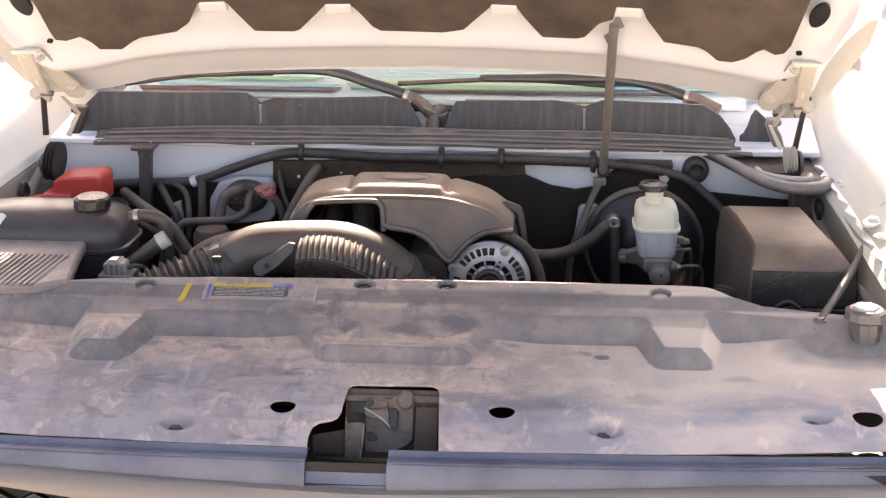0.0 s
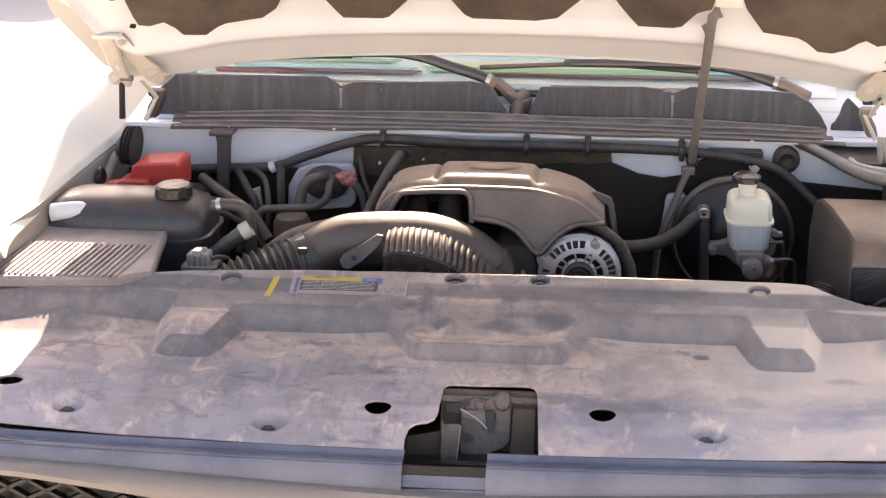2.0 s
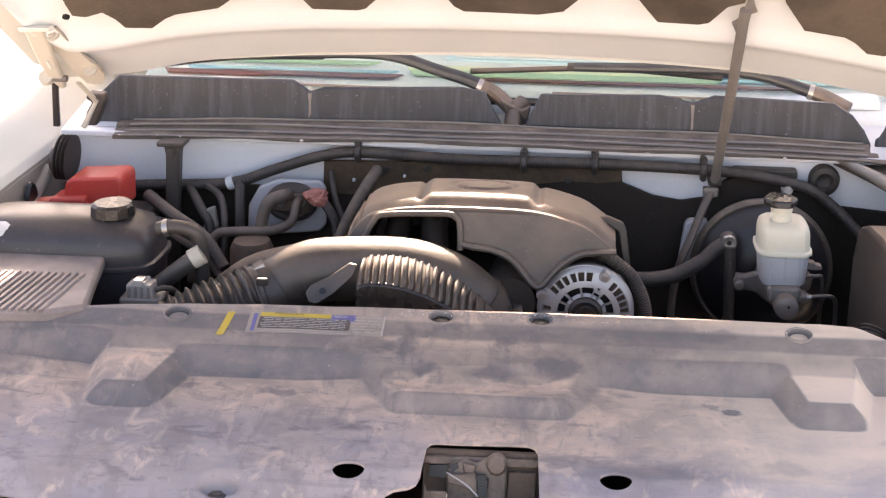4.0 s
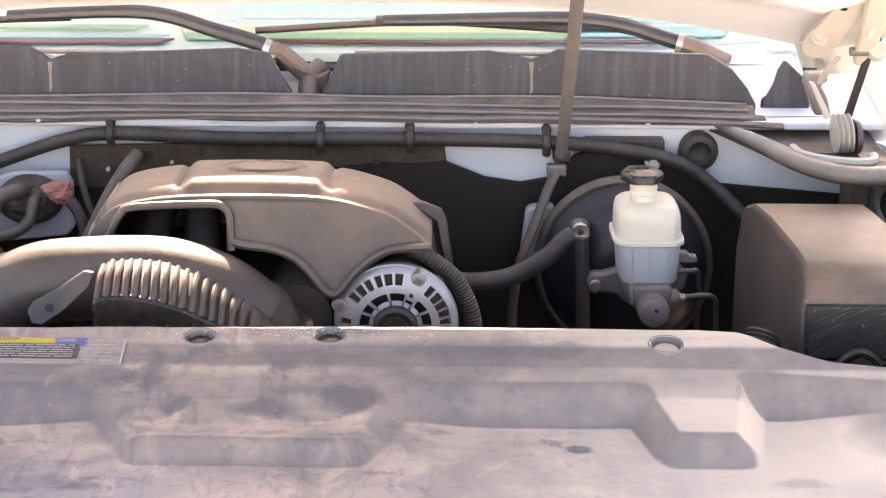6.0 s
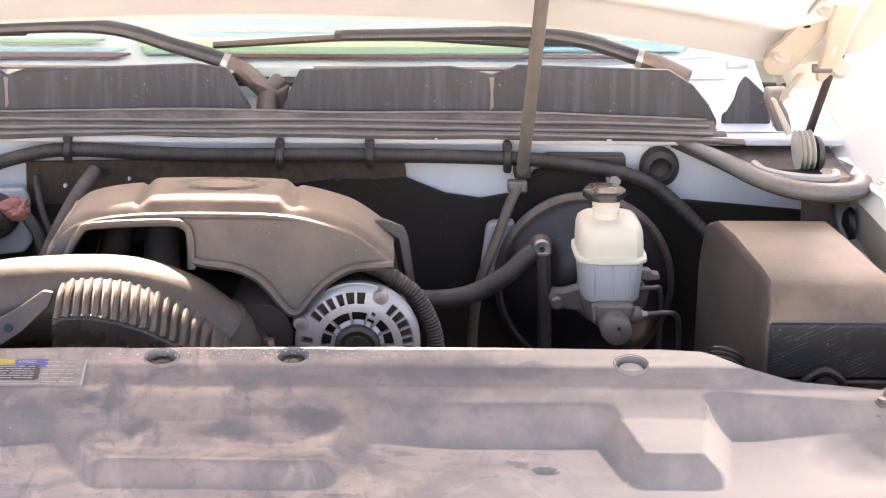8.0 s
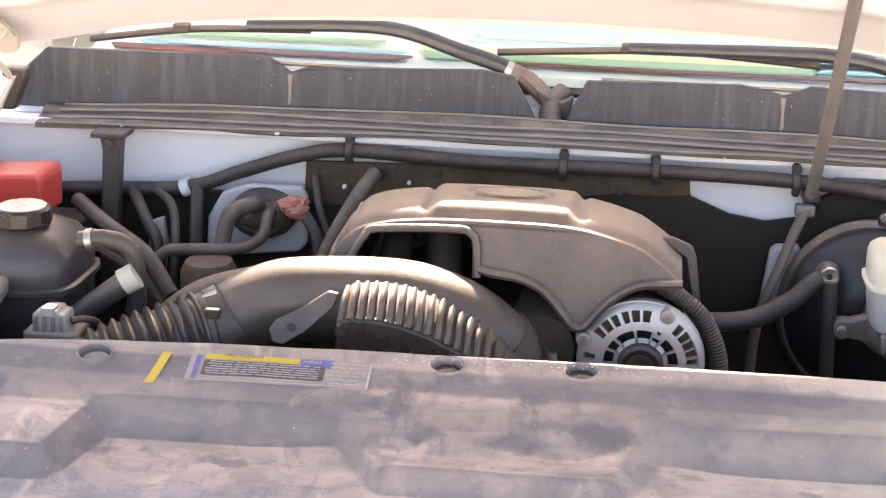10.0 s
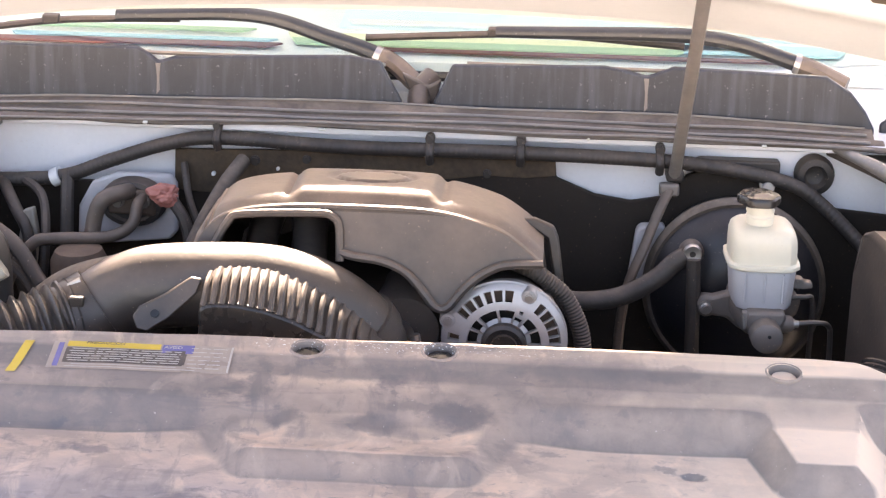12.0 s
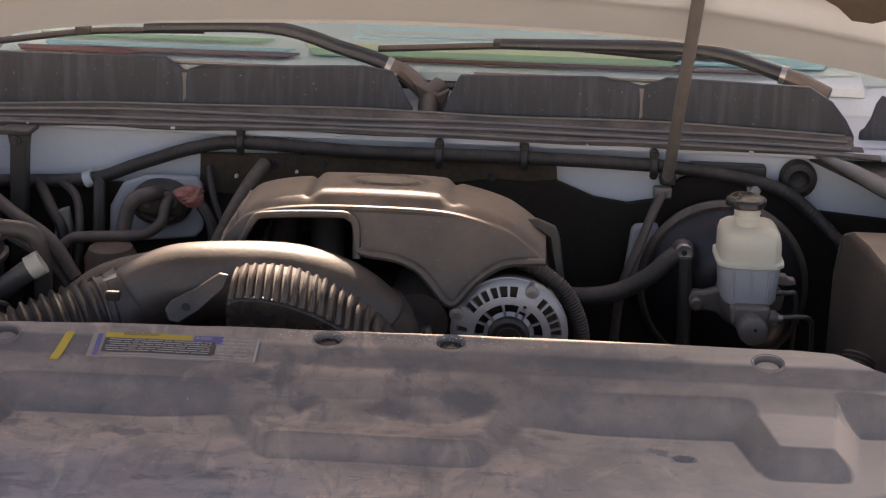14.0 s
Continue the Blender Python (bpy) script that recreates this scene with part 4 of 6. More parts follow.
for side in (1, -1):
    put = on_hinge(side, 0.93)
    plate = [(0.700, 1.4545), (0.690, 1.4525), (0.6845, 1.4425), (0.6795, 1.432), (0.661, 1.405), (0.652, 1.396), (0.6485, 1.386), (0.652, 1.373), (0.661, 1.3655), (0.674, 1.3635), (0.687, 1.3665), (0.697, 1.382), (0.7055, 1.401), (0.712, 1.412), (0.734, 1.4125), (0.737, 1.4505)]
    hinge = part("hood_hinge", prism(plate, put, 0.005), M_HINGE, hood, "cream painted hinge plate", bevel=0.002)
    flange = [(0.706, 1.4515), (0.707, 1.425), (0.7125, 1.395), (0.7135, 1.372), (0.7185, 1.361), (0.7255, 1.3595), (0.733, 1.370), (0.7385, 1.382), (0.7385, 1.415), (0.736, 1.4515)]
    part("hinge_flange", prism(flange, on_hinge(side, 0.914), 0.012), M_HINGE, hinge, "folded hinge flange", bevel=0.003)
    # top edge in whiter paint stands for the light it catches
    part("flange_top", prism([(0.690, 1.4495), (0.690, 1.4555), (0.739, 1.4545), (0.739, 1.4485)], on_hinge(side, 0.905), 0.022), M_PAINT, hinge, "folded top edge in lighter paint for the light on it", bevel=0.002)
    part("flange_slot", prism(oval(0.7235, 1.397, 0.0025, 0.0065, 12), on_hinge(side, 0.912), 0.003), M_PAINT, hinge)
    # rim in darker paint stands for the shadow along the pressing
    part("hinge_rim", tube([put(a, b, -0.002) for a, b in ((0.690, 1.452), (0.6845, 1.4425), (0.6795, 1.432), (0.661, 1.405), (0.652, 1.396), (0.6485, 1.386))], 0.0024, steps=4, sides=6), M_APRON, hinge, "pressed rim, its shadow put into darker paint")
    for a, b in ((0.668, 1.388), (0.700, 1.441)):
        part("hinge_bolt", lathe([(0, 0.007), (0.006, 0.007), (0.0065, 0.003), (0.0105, 0.0025), (0.011, -0.002), (0, -0.002)], Matrix.Translation(put(a, b, -0.002)) @ pose(0, 0, 0, 50), 16), M_HINGE, hinge)
    part("rivet_slot", prism(oval(0.6865, 1.4205, 0.0045, 0.0018, 10), on_hinge(side, 0.9285), 0.002), M_GRILLE, hinge)
    part("link_pin", tube([put(0.708, 1.3755, -0.012), put(0.746, 1.3755, -0.012)], 0.0055, steps=1, sides=10), M_CASTGREY, hinge)
    part("link_bush", lathe([(0, 0.008), (0.011, 0.008), (0.012, -0.004), (0, -0.004)], Matrix.Translation(put(0.7405, 1.3755, -0.012)) @ pose(0, 0, 0, 60), 14), M_HINGE, hinge)
    arm = [(0.7370, 1.383), (0.7435, 1.387), (0.7485, 1.380), (0.7465, 1.350), (0.7445, 1.262), (0.7330, 1.262), (0.7365, 1.350), (0.7355, 1.372)]
    part("link_arm", prism(arm, lambda a, b, d: (side * (a - 0.012) + 0.014 * (1 if side > 0 else -1) * ease(1.37, 1.27, b) - (0.012 + 0.040 * ease(1.37, 1.27, b) if side < 0 else 0.0), 0.855 + d + 1.25 * (1.40 - b), b + 0.026 * ease(1.27, 1.37, b)), 0.008), M_DARKMETAL, hinge, "dark steel hinge link", bevel=0.002)
    out, up = (0.0, 0.0) if side > 0 else (-0.040, -0.032)
    part("coil_spring", tube([(side * 0.716 + out, 1.0, 1.250 + up), (side * 0.736 + out, 1.0, 1.251 + up)], 0.023 if side > 0 else 0.034, sides=20, ripple=0.14, pitch=0.0065), M_HINGE if side > 0 else M_RUBBER, hinge, "ribbed hinge spring")
    part("spring_plate", lathe([(0, 0.004), (0.020, 0.004), (0.023, 0.0), (0.023, -0.004), (0, -0.004)], pose(side * 0.745 + out, 1.0, 1.246 + up, 0, 90 * side, 0), 20), M_DARKMETAL, hinge)
    if side > 0:
        part("hinge_base", box(min(side * 0.69, side * 0.79), max(side * 0.69, side * 0.79), 0.97, 1.06, 1.205, 1.222), M_DARKMETAL, hinge, bevel=0.004)
    second = [(0.6885, 1.366), (0.6960, 1.366), (0.6905, 1.340), (0.6870, 1.318), (0.6800, 1.316), (0.6790, 1.334)]
    part("second_link", prism(second, lambda a, b, d: (side * a - (0.014 if side < 0 else 0.0), 0.91 + d + 1.0 * (1.366 - b), b + 0.010), 0.006), M_HINGE, hinge, bevel=0.0015)
    part("strut_blade", prism([(0.680, 1.318), (0.6865, 1.317), (0.711, 1.272), (0.703, 1.268)], lambda a, b, d: (side * a - (0.030 if side < 0 else 0.0), 1.0 + d, b), 0.008), M_HINGE, hinge, "pale folded strut", bevel=0.0015)
    # left bracket coloured black for the shadows at the cowl end
    part("rear_bracket", prism([(0.684, 1.305), (0.686, 1.318), (0.713, 1.319), (0.716, 1.308), (0.706, 1.302), (0.716, 1.285), (0.722, 1.262), (0.700, 1.262)], lambda a, b, d: (side * a - (0.030 if side < 0 else 0.0), 1.04 + d, b), 0.02), M_TRAY if side > 0 else M_RUBBER, hinge, "folded bracket, dusty on the right, blackened for shadow on the left", bevel=0.003)

rod = thing("hood_prop_rod", (0.355, 1.06, 1.206), "dusty dark metal hood prop rod", "rod")
part("rod", tube([(0.355, 1.045, 1.204), (0.3555, 0.89, 1.39), (0.355, 0.735, 1.577)], 0.0085, sides=10, flat=0.7), M_TRAY, rod)
part("rod_head", prism([(0.338, 1.550), (0.347, 1.558), (0.355, 1.586), (0.361, 1.612), (0.367, 1.588), (0.374, 1.572), (0.365, 1.568), (0.362, 1.53), (0.347, 1.53)], xz(0.762, -0.80, 1.545), 0.006), M_TRAY, rod, "barbed rod tip", bevel=0.0015)
part("rod_foot", box(0.344, 0.368, 1.04, 1.07, 1.195, 1.212), M_RUBBER, rod, bevel=0.004)

# ---- firewall furniture ----
mat_outline = [(-0.80, 0.75), (-0.80, 1.15), (-0.60, 1.156), (-0.336, 1.158), (-0.332, 1.205), (0.0, 1.212), (0.194, 1.208), (0.196, 1.186), (0.25, 1.165), (0.30, 1.158), (0.345, 1.166), (0.375, 1.196), (0.40, 1.206), (0.47, 1.202), (0.52, 1.185), (0.58, 1.158), (0.80, 1.14), (0.80, 0.75)]
mat = tagged(part("firewall_mat", prism(mat_outline, xz(1.070), 0.010), M_MAT, bevel=0.002), "brown insulation mat on the firewall, darkened for its shadow", "insulation mat")
# upper strip in lighter brown, so the mat's shadow edge is drawn by colour
part("mat_lit_strip", prism([(-0.336, 1.152), (-0.334, 1.207), (-0.20, 1.2105), (0.0, 1.2135), (0.194, 1.2095), (0.195, 1.190), (0.15, 1.185), (0.10, 1.187), (0.05, 1.180), (-0.04, 1.178), (-0.12, 1.170), (-0.18, 1.158), (-0.24, 1.150), (-0.30, 1.149)], xz(1.066), 0.005), M_MAT_LIT, mat, "brown dusty upper strip of the mat, clear of the shadow", bevel=0.001)
for x, z, r, m in ((-0.222, 1.196, 0.007, M_RUBBER), (-0.245, 1.188, 0.003, M_TAPE), (-0.19, 1.186, 0.0025, M_TAPE), (-0.28, 1.176, 0.003, M_TAPE), (-0.15, 1.20, 0.006, M_RUBBER), (0.10, 1.19, 0.006, M_RUBBER)):
    bolt("mat_stud", (x, 1.065, z), r, mat, m, TO_FRONT, 0.005)
tagged(part("firewall_shelf", prism([(0.37, 1.205), (0.50, 1.205), (0.50, 1.222), (0.39, 1.222)], xz(1.06), 0.02), M_DARKMETAL, bevel=0.003), "dark bracket plate above the brake booster", "bracket")

harness = thing("wiring_harness", (0, 1.06, 1.22), "long black corrugated wiring harness along the firewall", "wiring harness")
part("conduit", tube([(-0.78, 1.05, 1.150), (-0.62, 1.055, 1.158), (-0.497, 1.055, 1.166), (-0.42, 1.055, 1.192), (-0.339, 1.055, 1.218), (-0.267, 1.055, 1.228), (-0.09, 1.055, 1.222), (0.149, 1.055, 1.223), (0.349, 1.055, 1.219), (0.45, 1.05, 1.210), (0.52, 1.045, 1.195), (0.565, 1.04, 1.165), (0.61, 1.02, 1.125)], 0.0095, sides=12, ripple=0.025, pitch=0.007), M_RUBBER, harness)
part("tape_band", tube([(-0.503, 1.055, 1.164), (-0.492, 1.055, 1.169)], 0.0125, sides=12), M_TAPE, harness, "white tape band")
for x, z in ((-0.27, 1.229), (0.022, 1.221), (0.146, 1.223), (0.335, 1.219)):
    part("harness_clip", tube([(x, 1.05, z - 0.014), (x, 1.042, z), (x, 1.052, z + 0.012), (x, 1.062, z + 0.02)], 0.006, sides=8), M_RUBBER, harness)
    bolt("clip_stud", (x, 1.054, z + 0.018), 0.007, harness, M_RUBBER, TO_FRONT, 0.012)

grommet = thing("firewall_grommet", (0.53, 1.07, 1.205), "black round rubber firewall grommet", "grommet")
part("grommet_ring", lathe([(0.012, 0.002), (0.016, 0.012), (0.024, 0.010), (0.028, 0.0), (0.026, -0.01), (0.0, -0.01), (0.0, -0.004), (0.012, 0.002)], pose(0.548, 1.07, 1.204) @ TO_FRONT, 24), M_RUBBER, grommet)

brace = thing("firewall_brace", (-0.60, 1.05, 1.0), "dark dusty vertical brace bar", "brace")
part("bar", prism([(-0.606, 1.24), (-0.575, 1.24), (-0.578, 1.22), (-0.585, 1.09), (-0.588, 0.95), (-0.612, 0.95), (-0.607, 1.09), (-0.602, 1.22)], xz(1.02), 0.022), M_DARKMETAL, brace, bevel=0.003)
part("foot", box(-0.615, -0.568, 1.012, 1.05, 1.238, 1.246), M_DARKMETAL, brace, bevel=0.002)
bolt("foot_bolt", (-0.592, 1.018, 1.228), 0.008, brace, M_DARKMETAL, TO_FRONT)

# ---- engine cover ----
engine = thing("engine_cover", (0, 0.85, 1.1), "dusty dark grey plastic V8 engine cover with an arched front", "engine cover")
CREST = [(p.x, p.y) for p in smooth_line([(-0.250, 1.145, 0), (-0.232, 1.190, 0), (-0.209, 1.224, 0), (-0.180, 1.239, 0), (-0.12, 1.2475, 0), (-0.03, 1.2495, 0), (0.055, 1.2465, 0), (0.119, 1.231, 0), (0.150, 1.214, 0), (0.180, 1.190, 0)], 6)]


def top_z(x, y):
    z = curve_at(CREST, x) + 0.004 - 0.45 * max(0.0, y - 0.85) - 0.04 * max(0.0, 0.85 - y) - 0.010 * ease(0.785, 0.754, y) ** 2
    raised = ease(-0.120, -0.106, x + 0.03 * (y - 0.78)) * ease(0.056, 0.042, x - 0.05 * (y - 0.78)) * ease(0.764, 0.782, y)
    groove = math.exp(-((x + 0.123) / 0.004) ** 2) + math.exp(-((x - 0.060) / 0.005) ** 2)
    q = ((x + 0.028) / 0.052) ** 2 + ((y - 0.826) / 0.020) ** 2
    badge = 0.0028 * ease(1.15, 0.9, q) - 0.0034 * ease(0.75, 0.6, q)
    ribs = 0.0035 * math.sin(min(0.0, x + 0.195) * 620) * ease(-0.205, -0.215, x)
    return z + 0.0045 * raised - 0.004 * groove * ease(0.765, 0.785, y) - badge * raised + ribs


part("top_shell", sheet(spread(-0.250, 0.180, 150), spread(0.752, 1.03, 84), lambda u, v: (u, v, top_z(u, v)), 0.004), M_ENGINE, engine, "dusty moulded top with a raised centre plateau")
FACE = [(-0.252, 1.10)] + [(x, z - 0.007) for x, z in CREST[3:]] + [(0.160, 1.187), (0.138, 1.183), (0.118, 1.176), (0.100, 1.164), (0.085, 1.149), (0.074, 1.135), (0.066, 1.130), (0.056, 1.133), (0.046, 1.144), (0.034, 1.158), (0.018, 1.172), (-0.008, 1.182), (-0.040, 1.186), (-0.056, 1.190), (-0.058, 1.218), (-0.066, 1.229), (-0.085, 1.2325), (-0.170, 1.2285), (-0.188, 1.220), (-0.206, 1.185), (-0.222, 1.10)]
RIM = [(-0.056, 1.190), (-0.040, 1.186), (-0.008, 1.182), (0.018, 1.172), (0.034, 1.158), (0.046, 1.144), (0.056, 1.133), (0.066, 1.130), (0.074, 1.135), (0.085, 1.149), (0.100, 1.164), (0.118, 1.176), (0.138, 1.183), (0.180, 1.186)]
part("front_face", prism(FACE, xz(0.720, 0.28, 1.12), 0.014), M_ENGINE, engine, "front face cut out in an arch", bevel=0.004)
part("side_wing", prism([(0.150, 1.212), (0.168, 1.214), (0.192, 1.205), (0.198, 1.190), (0.208, 1.120), (0.198, 1.118), (0.188, 1.168), (0.184, 1.190)], xz(0.800, 0.2, 1.12), 0.010), M_BLACK, engine, "black side wing behind the top", bevel=0.003)
part("arch_rim", tube([(a, 0.716 + (b - 1.12) * 0.28, b) for a, b in RIM], 0.0055, steps=4, sides=8), M_ENGINE, engine, "rounded arch rim")
RIM2 = [(-0.215, 1.155), (-0.204, 1.190), (-0.188, 1.221), (-0.170, 1.2295), (-0.085, 1.2335), (-0.066, 1.230), (-0.058, 1.218), (-0.056, 1.180)]
part("opening_rim", tube([(a, 0.716 + (b - 1.12) * 0.28, b) for a, b in RIM2], 0.005, steps=4, sides=8), M_ENGINE, engine, "rounded rim of the throttle opening")
for x0, way in ((0.176, 1), (-0.248, -1)):
    part("side_skirt", sheet(spread(0.77, 1.0, 16), spread(0, 1, 6), lambda u, v: (x0 + way * 0.014 * v, u, top_z(x0, u) - 0.001 - 0.09 * v), 0.003), M_BLACK, engine)
block = thing("engine_block", (0, 0.85, 0.7), "dark dusty engine block under its cover", "engine")
part("block", box(-0.19, 0.17, 0.80, 1.04, 0.66, 1.12), M_MAT, block, bevel=0.03)
part("throttle_body", lathe([(0.0, 0.03), (0.04, 0.03), (0.045, 0.0), (0.045, -0.08), (0, -0.08)], pose(0.02, 0.78, 1.09) @ TO_FRONT, 24), M_DARKMETAL, block)
part("intake_runner", tube([(-0.10, 0.78, 1.14), (-0.11, 0.86, 1.18), (-0.12, 0.95, 1.19)], 0.022, sides=12), M_DUCT, block)
part("intake_runner", tube([(-0.165, 0.79, 1.14), (-0.168, 0.86, 1.17), (-0.17, 0.95, 1.18)], 0.020, sides=12), M_BLACK, block)

# ---- intake duct ----
duct = thing("air_intake_duct", (-0.2, 0.66, 1.0), "dusty grey plastic air intake duct with a ribbed resonator", "air duct")
part("duct_tube", tube([(-0.345, 0.675, 1.106), (-0.318, 0.685, 1.126), (-0.29, 0.69, 1.144), (-0.246, 0.69, 1.156), (-0.14, 0.69, 1.160), (-0.078, 0.69, 1.144), (-0.038, 0.697, 1.112), (-0.020, 0.707, 1.078), (-0.017, 0.72, 1.03)], lambda t: 0.050, sides=28), M_DUCT, duct, "smooth dusty duct tube")
part("duct_collar", tube([(-0.040, 0.696, 1.113), (-0.029, 0.703, 1.093)], 0.056, steps=1, sides=28), M_DUCT, duct)
part("duct_clamp", tube([(-0.022, 0.706, 1.082), (-0.019, 0.709, 1.072)], 0.059, steps=1, sides=28), M_STEEL, duct, "steel band clamp")
part("clamp_screw", tube([(0.036, 0.69, 1.108), (0.040, 0.69, 1.085)], 0.006, steps=1, sides=8), M_STEEL, duct, "clamp screw")
OUT = [(-0.197, 1.05), (-0.197, 1.176), (-0.193, 1.190), (-0.183, 1.199), (-0.150, 1.201), (-0.120, 1.198), (-0.085, 1.186), (-0.045, 1.164), (-0.015, 1.138), (0.006, 1.112), (0.015, 1.05)]
INN = [(-0.194, 1.05), (-0.194, 1.160), (-0.188, 1.166), (-0.178, 1.169), (-0.150, 1.169), (-0.122, 1.164), (-0.09, 1.153), (-0.055, 1.135), (-0.03, 1.116), (-0.015, 1.10), (-0.005, 1.05)]
OUT = [(a, b - 0.005) for a, b in OUT]
part("resonator_face", prism(INN, xz(0.602), 0.02), M_GLOSS, duct, "shiny black resonator face", bevel=0.004)
bm = bmesh.new()
r0 = [bm.verts.new((a, 0.610, b)) for a, b in INN]
r1 = [bm.verts.new((a, 0.648, b)) for a, b in OUT]
r2 = [bm.verts.new((a, 0.68, b)) for a, b in OUT]
for p, q in ((r0, r1), (r1, r2)):
    for i in range(len(OUT) - 1):
        bm.faces.new((p[i], p[i + 1], q[i + 1], q[i]))
bm.normal_update()
bmesh.ops.solidify(bm, geom=bm.faces[:], thickness=0.003)
part("resonator_shell", bm, M_DUCT, duct)
for k in range(18):
    x = -0.188 + k * 0.0105
    zo, zi = curve_at(OUT[2:], x), curve_at(INN[2:], x - 0.002)
    part("rib", tube([(x - 0.001, 0.605, zi - 0.001), (x, 0.610, zi + 0.006), (x, 0.627, (zi + zo) / 2 + 0.007), (x, 0.652, zo)], 0.0034, steps=3, sides=6), M_DUCT, duct)
part("mount_tab", prism([(-0.268, 1.146), (-0.262, 1.134), (-0.250, 1.132), (-0.228, 1.146), (-0.200, 1.172), (-0.196, 1.186), (-0.208, 1.188), (-0.235, 1.170), (-0.262, 1.156)], xz(0.612, 0.6, 1.15), 0.006), M_DUCT, duct, bevel=0.002)
part("tab_hole", lathe([(0, 0.0), (0.005, 0.0), (0.005, -0.004), (0, -0.004)], pose(-0.243, 0.6105, 1.151, 60), 12), M_GRILLE, duct)
part("bellows", tube([(-0.505, 0.598, 1.058), (-0.455, 0.615, 1.082), (-0.40, 0.642, 1.098), (-0.348, 0.671, 1.108)], lambda t: 0.045 + 0.010 * t, sides=28, ripple=0.085, pitch=0.0122), M_BELLOWS, duct, "black corrugated rubber bellows")
part("bellows_collar", tube([(-0.350, 0.670, 1.106), (-0.320, 0.684, 1.124)], 0.055, steps=1, sides=28), M_BLACK, duct)
part("collar_lug", box(-0.345, -0.328, 0.632, 0.64, 1.145, 1.158), M_BLACK, duct, bevel=0.002)
part("clamp_screw", tube([(-0.352, 0.66, 1.160), (-0.338, 0.662, 1.168)], 0.005, steps=1, sides=8), M_STEEL, duct, "small clamp screw")
part("lower_duct", tube([(-0.44, 0.76, 1.06), (-0.37, 0.74, 1.12), (-0.30, 0.75, 1.14)], 0.035, sides=16), M_STRIP, duct)

# ---- alternator ----
alt = thing("alternator", (0.137, 0.76, 1.0), "dusty cast aluminium alternator with slotted end frame", "alternator")
AX, AY, AZ = 0.137, 0.730, 1.086
face = pose(AX, AY, AZ) @ TO_FRONT
part("back_disc", lathe([(0, -0.012), (0.066, -0.012), (0.066, -0.02), (0, -0.02)], face, 32), M_GRILLE, alt)
part("case", lathe([(0.066, -0.014), (0.0725, -0.014), (0.074, -0.016), (0.073, -0.022), (0.066, -0.03), (0.064, -0.08), (0.0, -0.085)], face, 40), M_CASTGREY, alt, "cast aluminium case")
SLOTS = [(0.0530, 0.0665, q - 4.1, q + 4.1) for q in (85.5, 97.5, 109, 120.5, 132, 143.5, 175, 187, 199, 211, 223, 235, 247, 259, 271, 295, 307, 319, 331, 343, 354, 5, 15, 25.5, 36, 47.5)]
WINDOWS = [(0.027, 0.0435, a, b) for a, b in ((2, 25), (29, 51), (74, 99), (104, 134), (138, 155), (158, 180), (185, 205), (210, 232), (237, 258), (263, 285), (290, 310), (315, 335), (340, 358))] + [(0.027, 0.0375, 55, 70), (0.0425, 0.0465, 61, 67)]


def slotted(r, q):
    """Whether the end frame is open at this radius and angle."""
    return any(a < r < b and ((q - c) % 360) < ((d - c) % 360) for a, b, c, d in SLOTS + WINDOWS)


radii = (0.0255, 0.027, 0.032, 0.0375, 0.0425, 0.0435, 0.0465, 0.050, 0.0530, 0.058, 0.063, 0.0665, 0.0695, 0.0735)
depth = (-0.0005, 0.0015, 0.003, 0.004, 0.0042, 0.004, 0.0035, 0.003, 0.002, 0.0005, -0.001, -0.002, -0.0035, -0.007)
bm = bmesh.new()
turns = 240
rings = [[bm.verts.new(face @ Vector((r * math.cos(2 * math.pi * k / turns), r * math.sin(2 * math.pi * k / turns), d))) for k in range(turns)] for r, d in zip(radii, depth)]
for i in range(len(radii) - 1):
    for k in range(turns):
        if not slotted((radii[i] + radii[i + 1]) / 2, (k + 0.5) * 360 / turns):
            bm.faces.new((rings[i][k], rings[i + 1][k], rings[i + 1][(k + 1) % turns], rings[i][(k + 1) % turns]))
bmesh.ops.delete(bm, geom=[v for v in bm.verts if not v.link_faces], context="VERTS")
bm.normal_update()
bmesh.ops.solidify(bm, geom=bm.faces[:], thickness=0.006)
part("end_frame", bm, M_ALU, alt, "cast end frame with cooling slots")
part("stator_ring", lathe([(0.066, -0.012), (0.070, -0.0115), (0.0745, -0.013), (0.0745, -0.022), (0.066, -0.022)], face, 64), M_ALU, alt)
part("rotor_winding", lathe([(0.050, -0.0115), (0.064, -0.0105), (0.065, -0.0115)], face, 48), M_RUST, alt, "brown winding behind the slots")
part("hub", lathe([(0, 0.016), (0.015, 0.016), (0.016, 0.012), (0.022, 0.013), (0.0265, 0.010), (0.0275, -0.012), (0, -0.012)], face, 40), M_BLACK, alt, "dark hub")
for q, r in ((65, 0.0655), (159, 0.071), (280, 0.0655)):
    c = face @ Vector((r * math.cos(radians(q)), r * math.sin(radians(q)), 0.0))
    part("ear", lathe([(0, 0.001), (0.0085, 0.0005), (0.0098, -0.003), (0.0102, -0.014), (0, -0.014)], Matrix.Translation(c) @ TO_FRONT, 20), M_ALU, alt)
    bolt("ear_bolt", tuple(c + Vector((0, -0.0015, 0))), 0.0055, alt, M_STEEL, TO_FRONT, 0.0035)
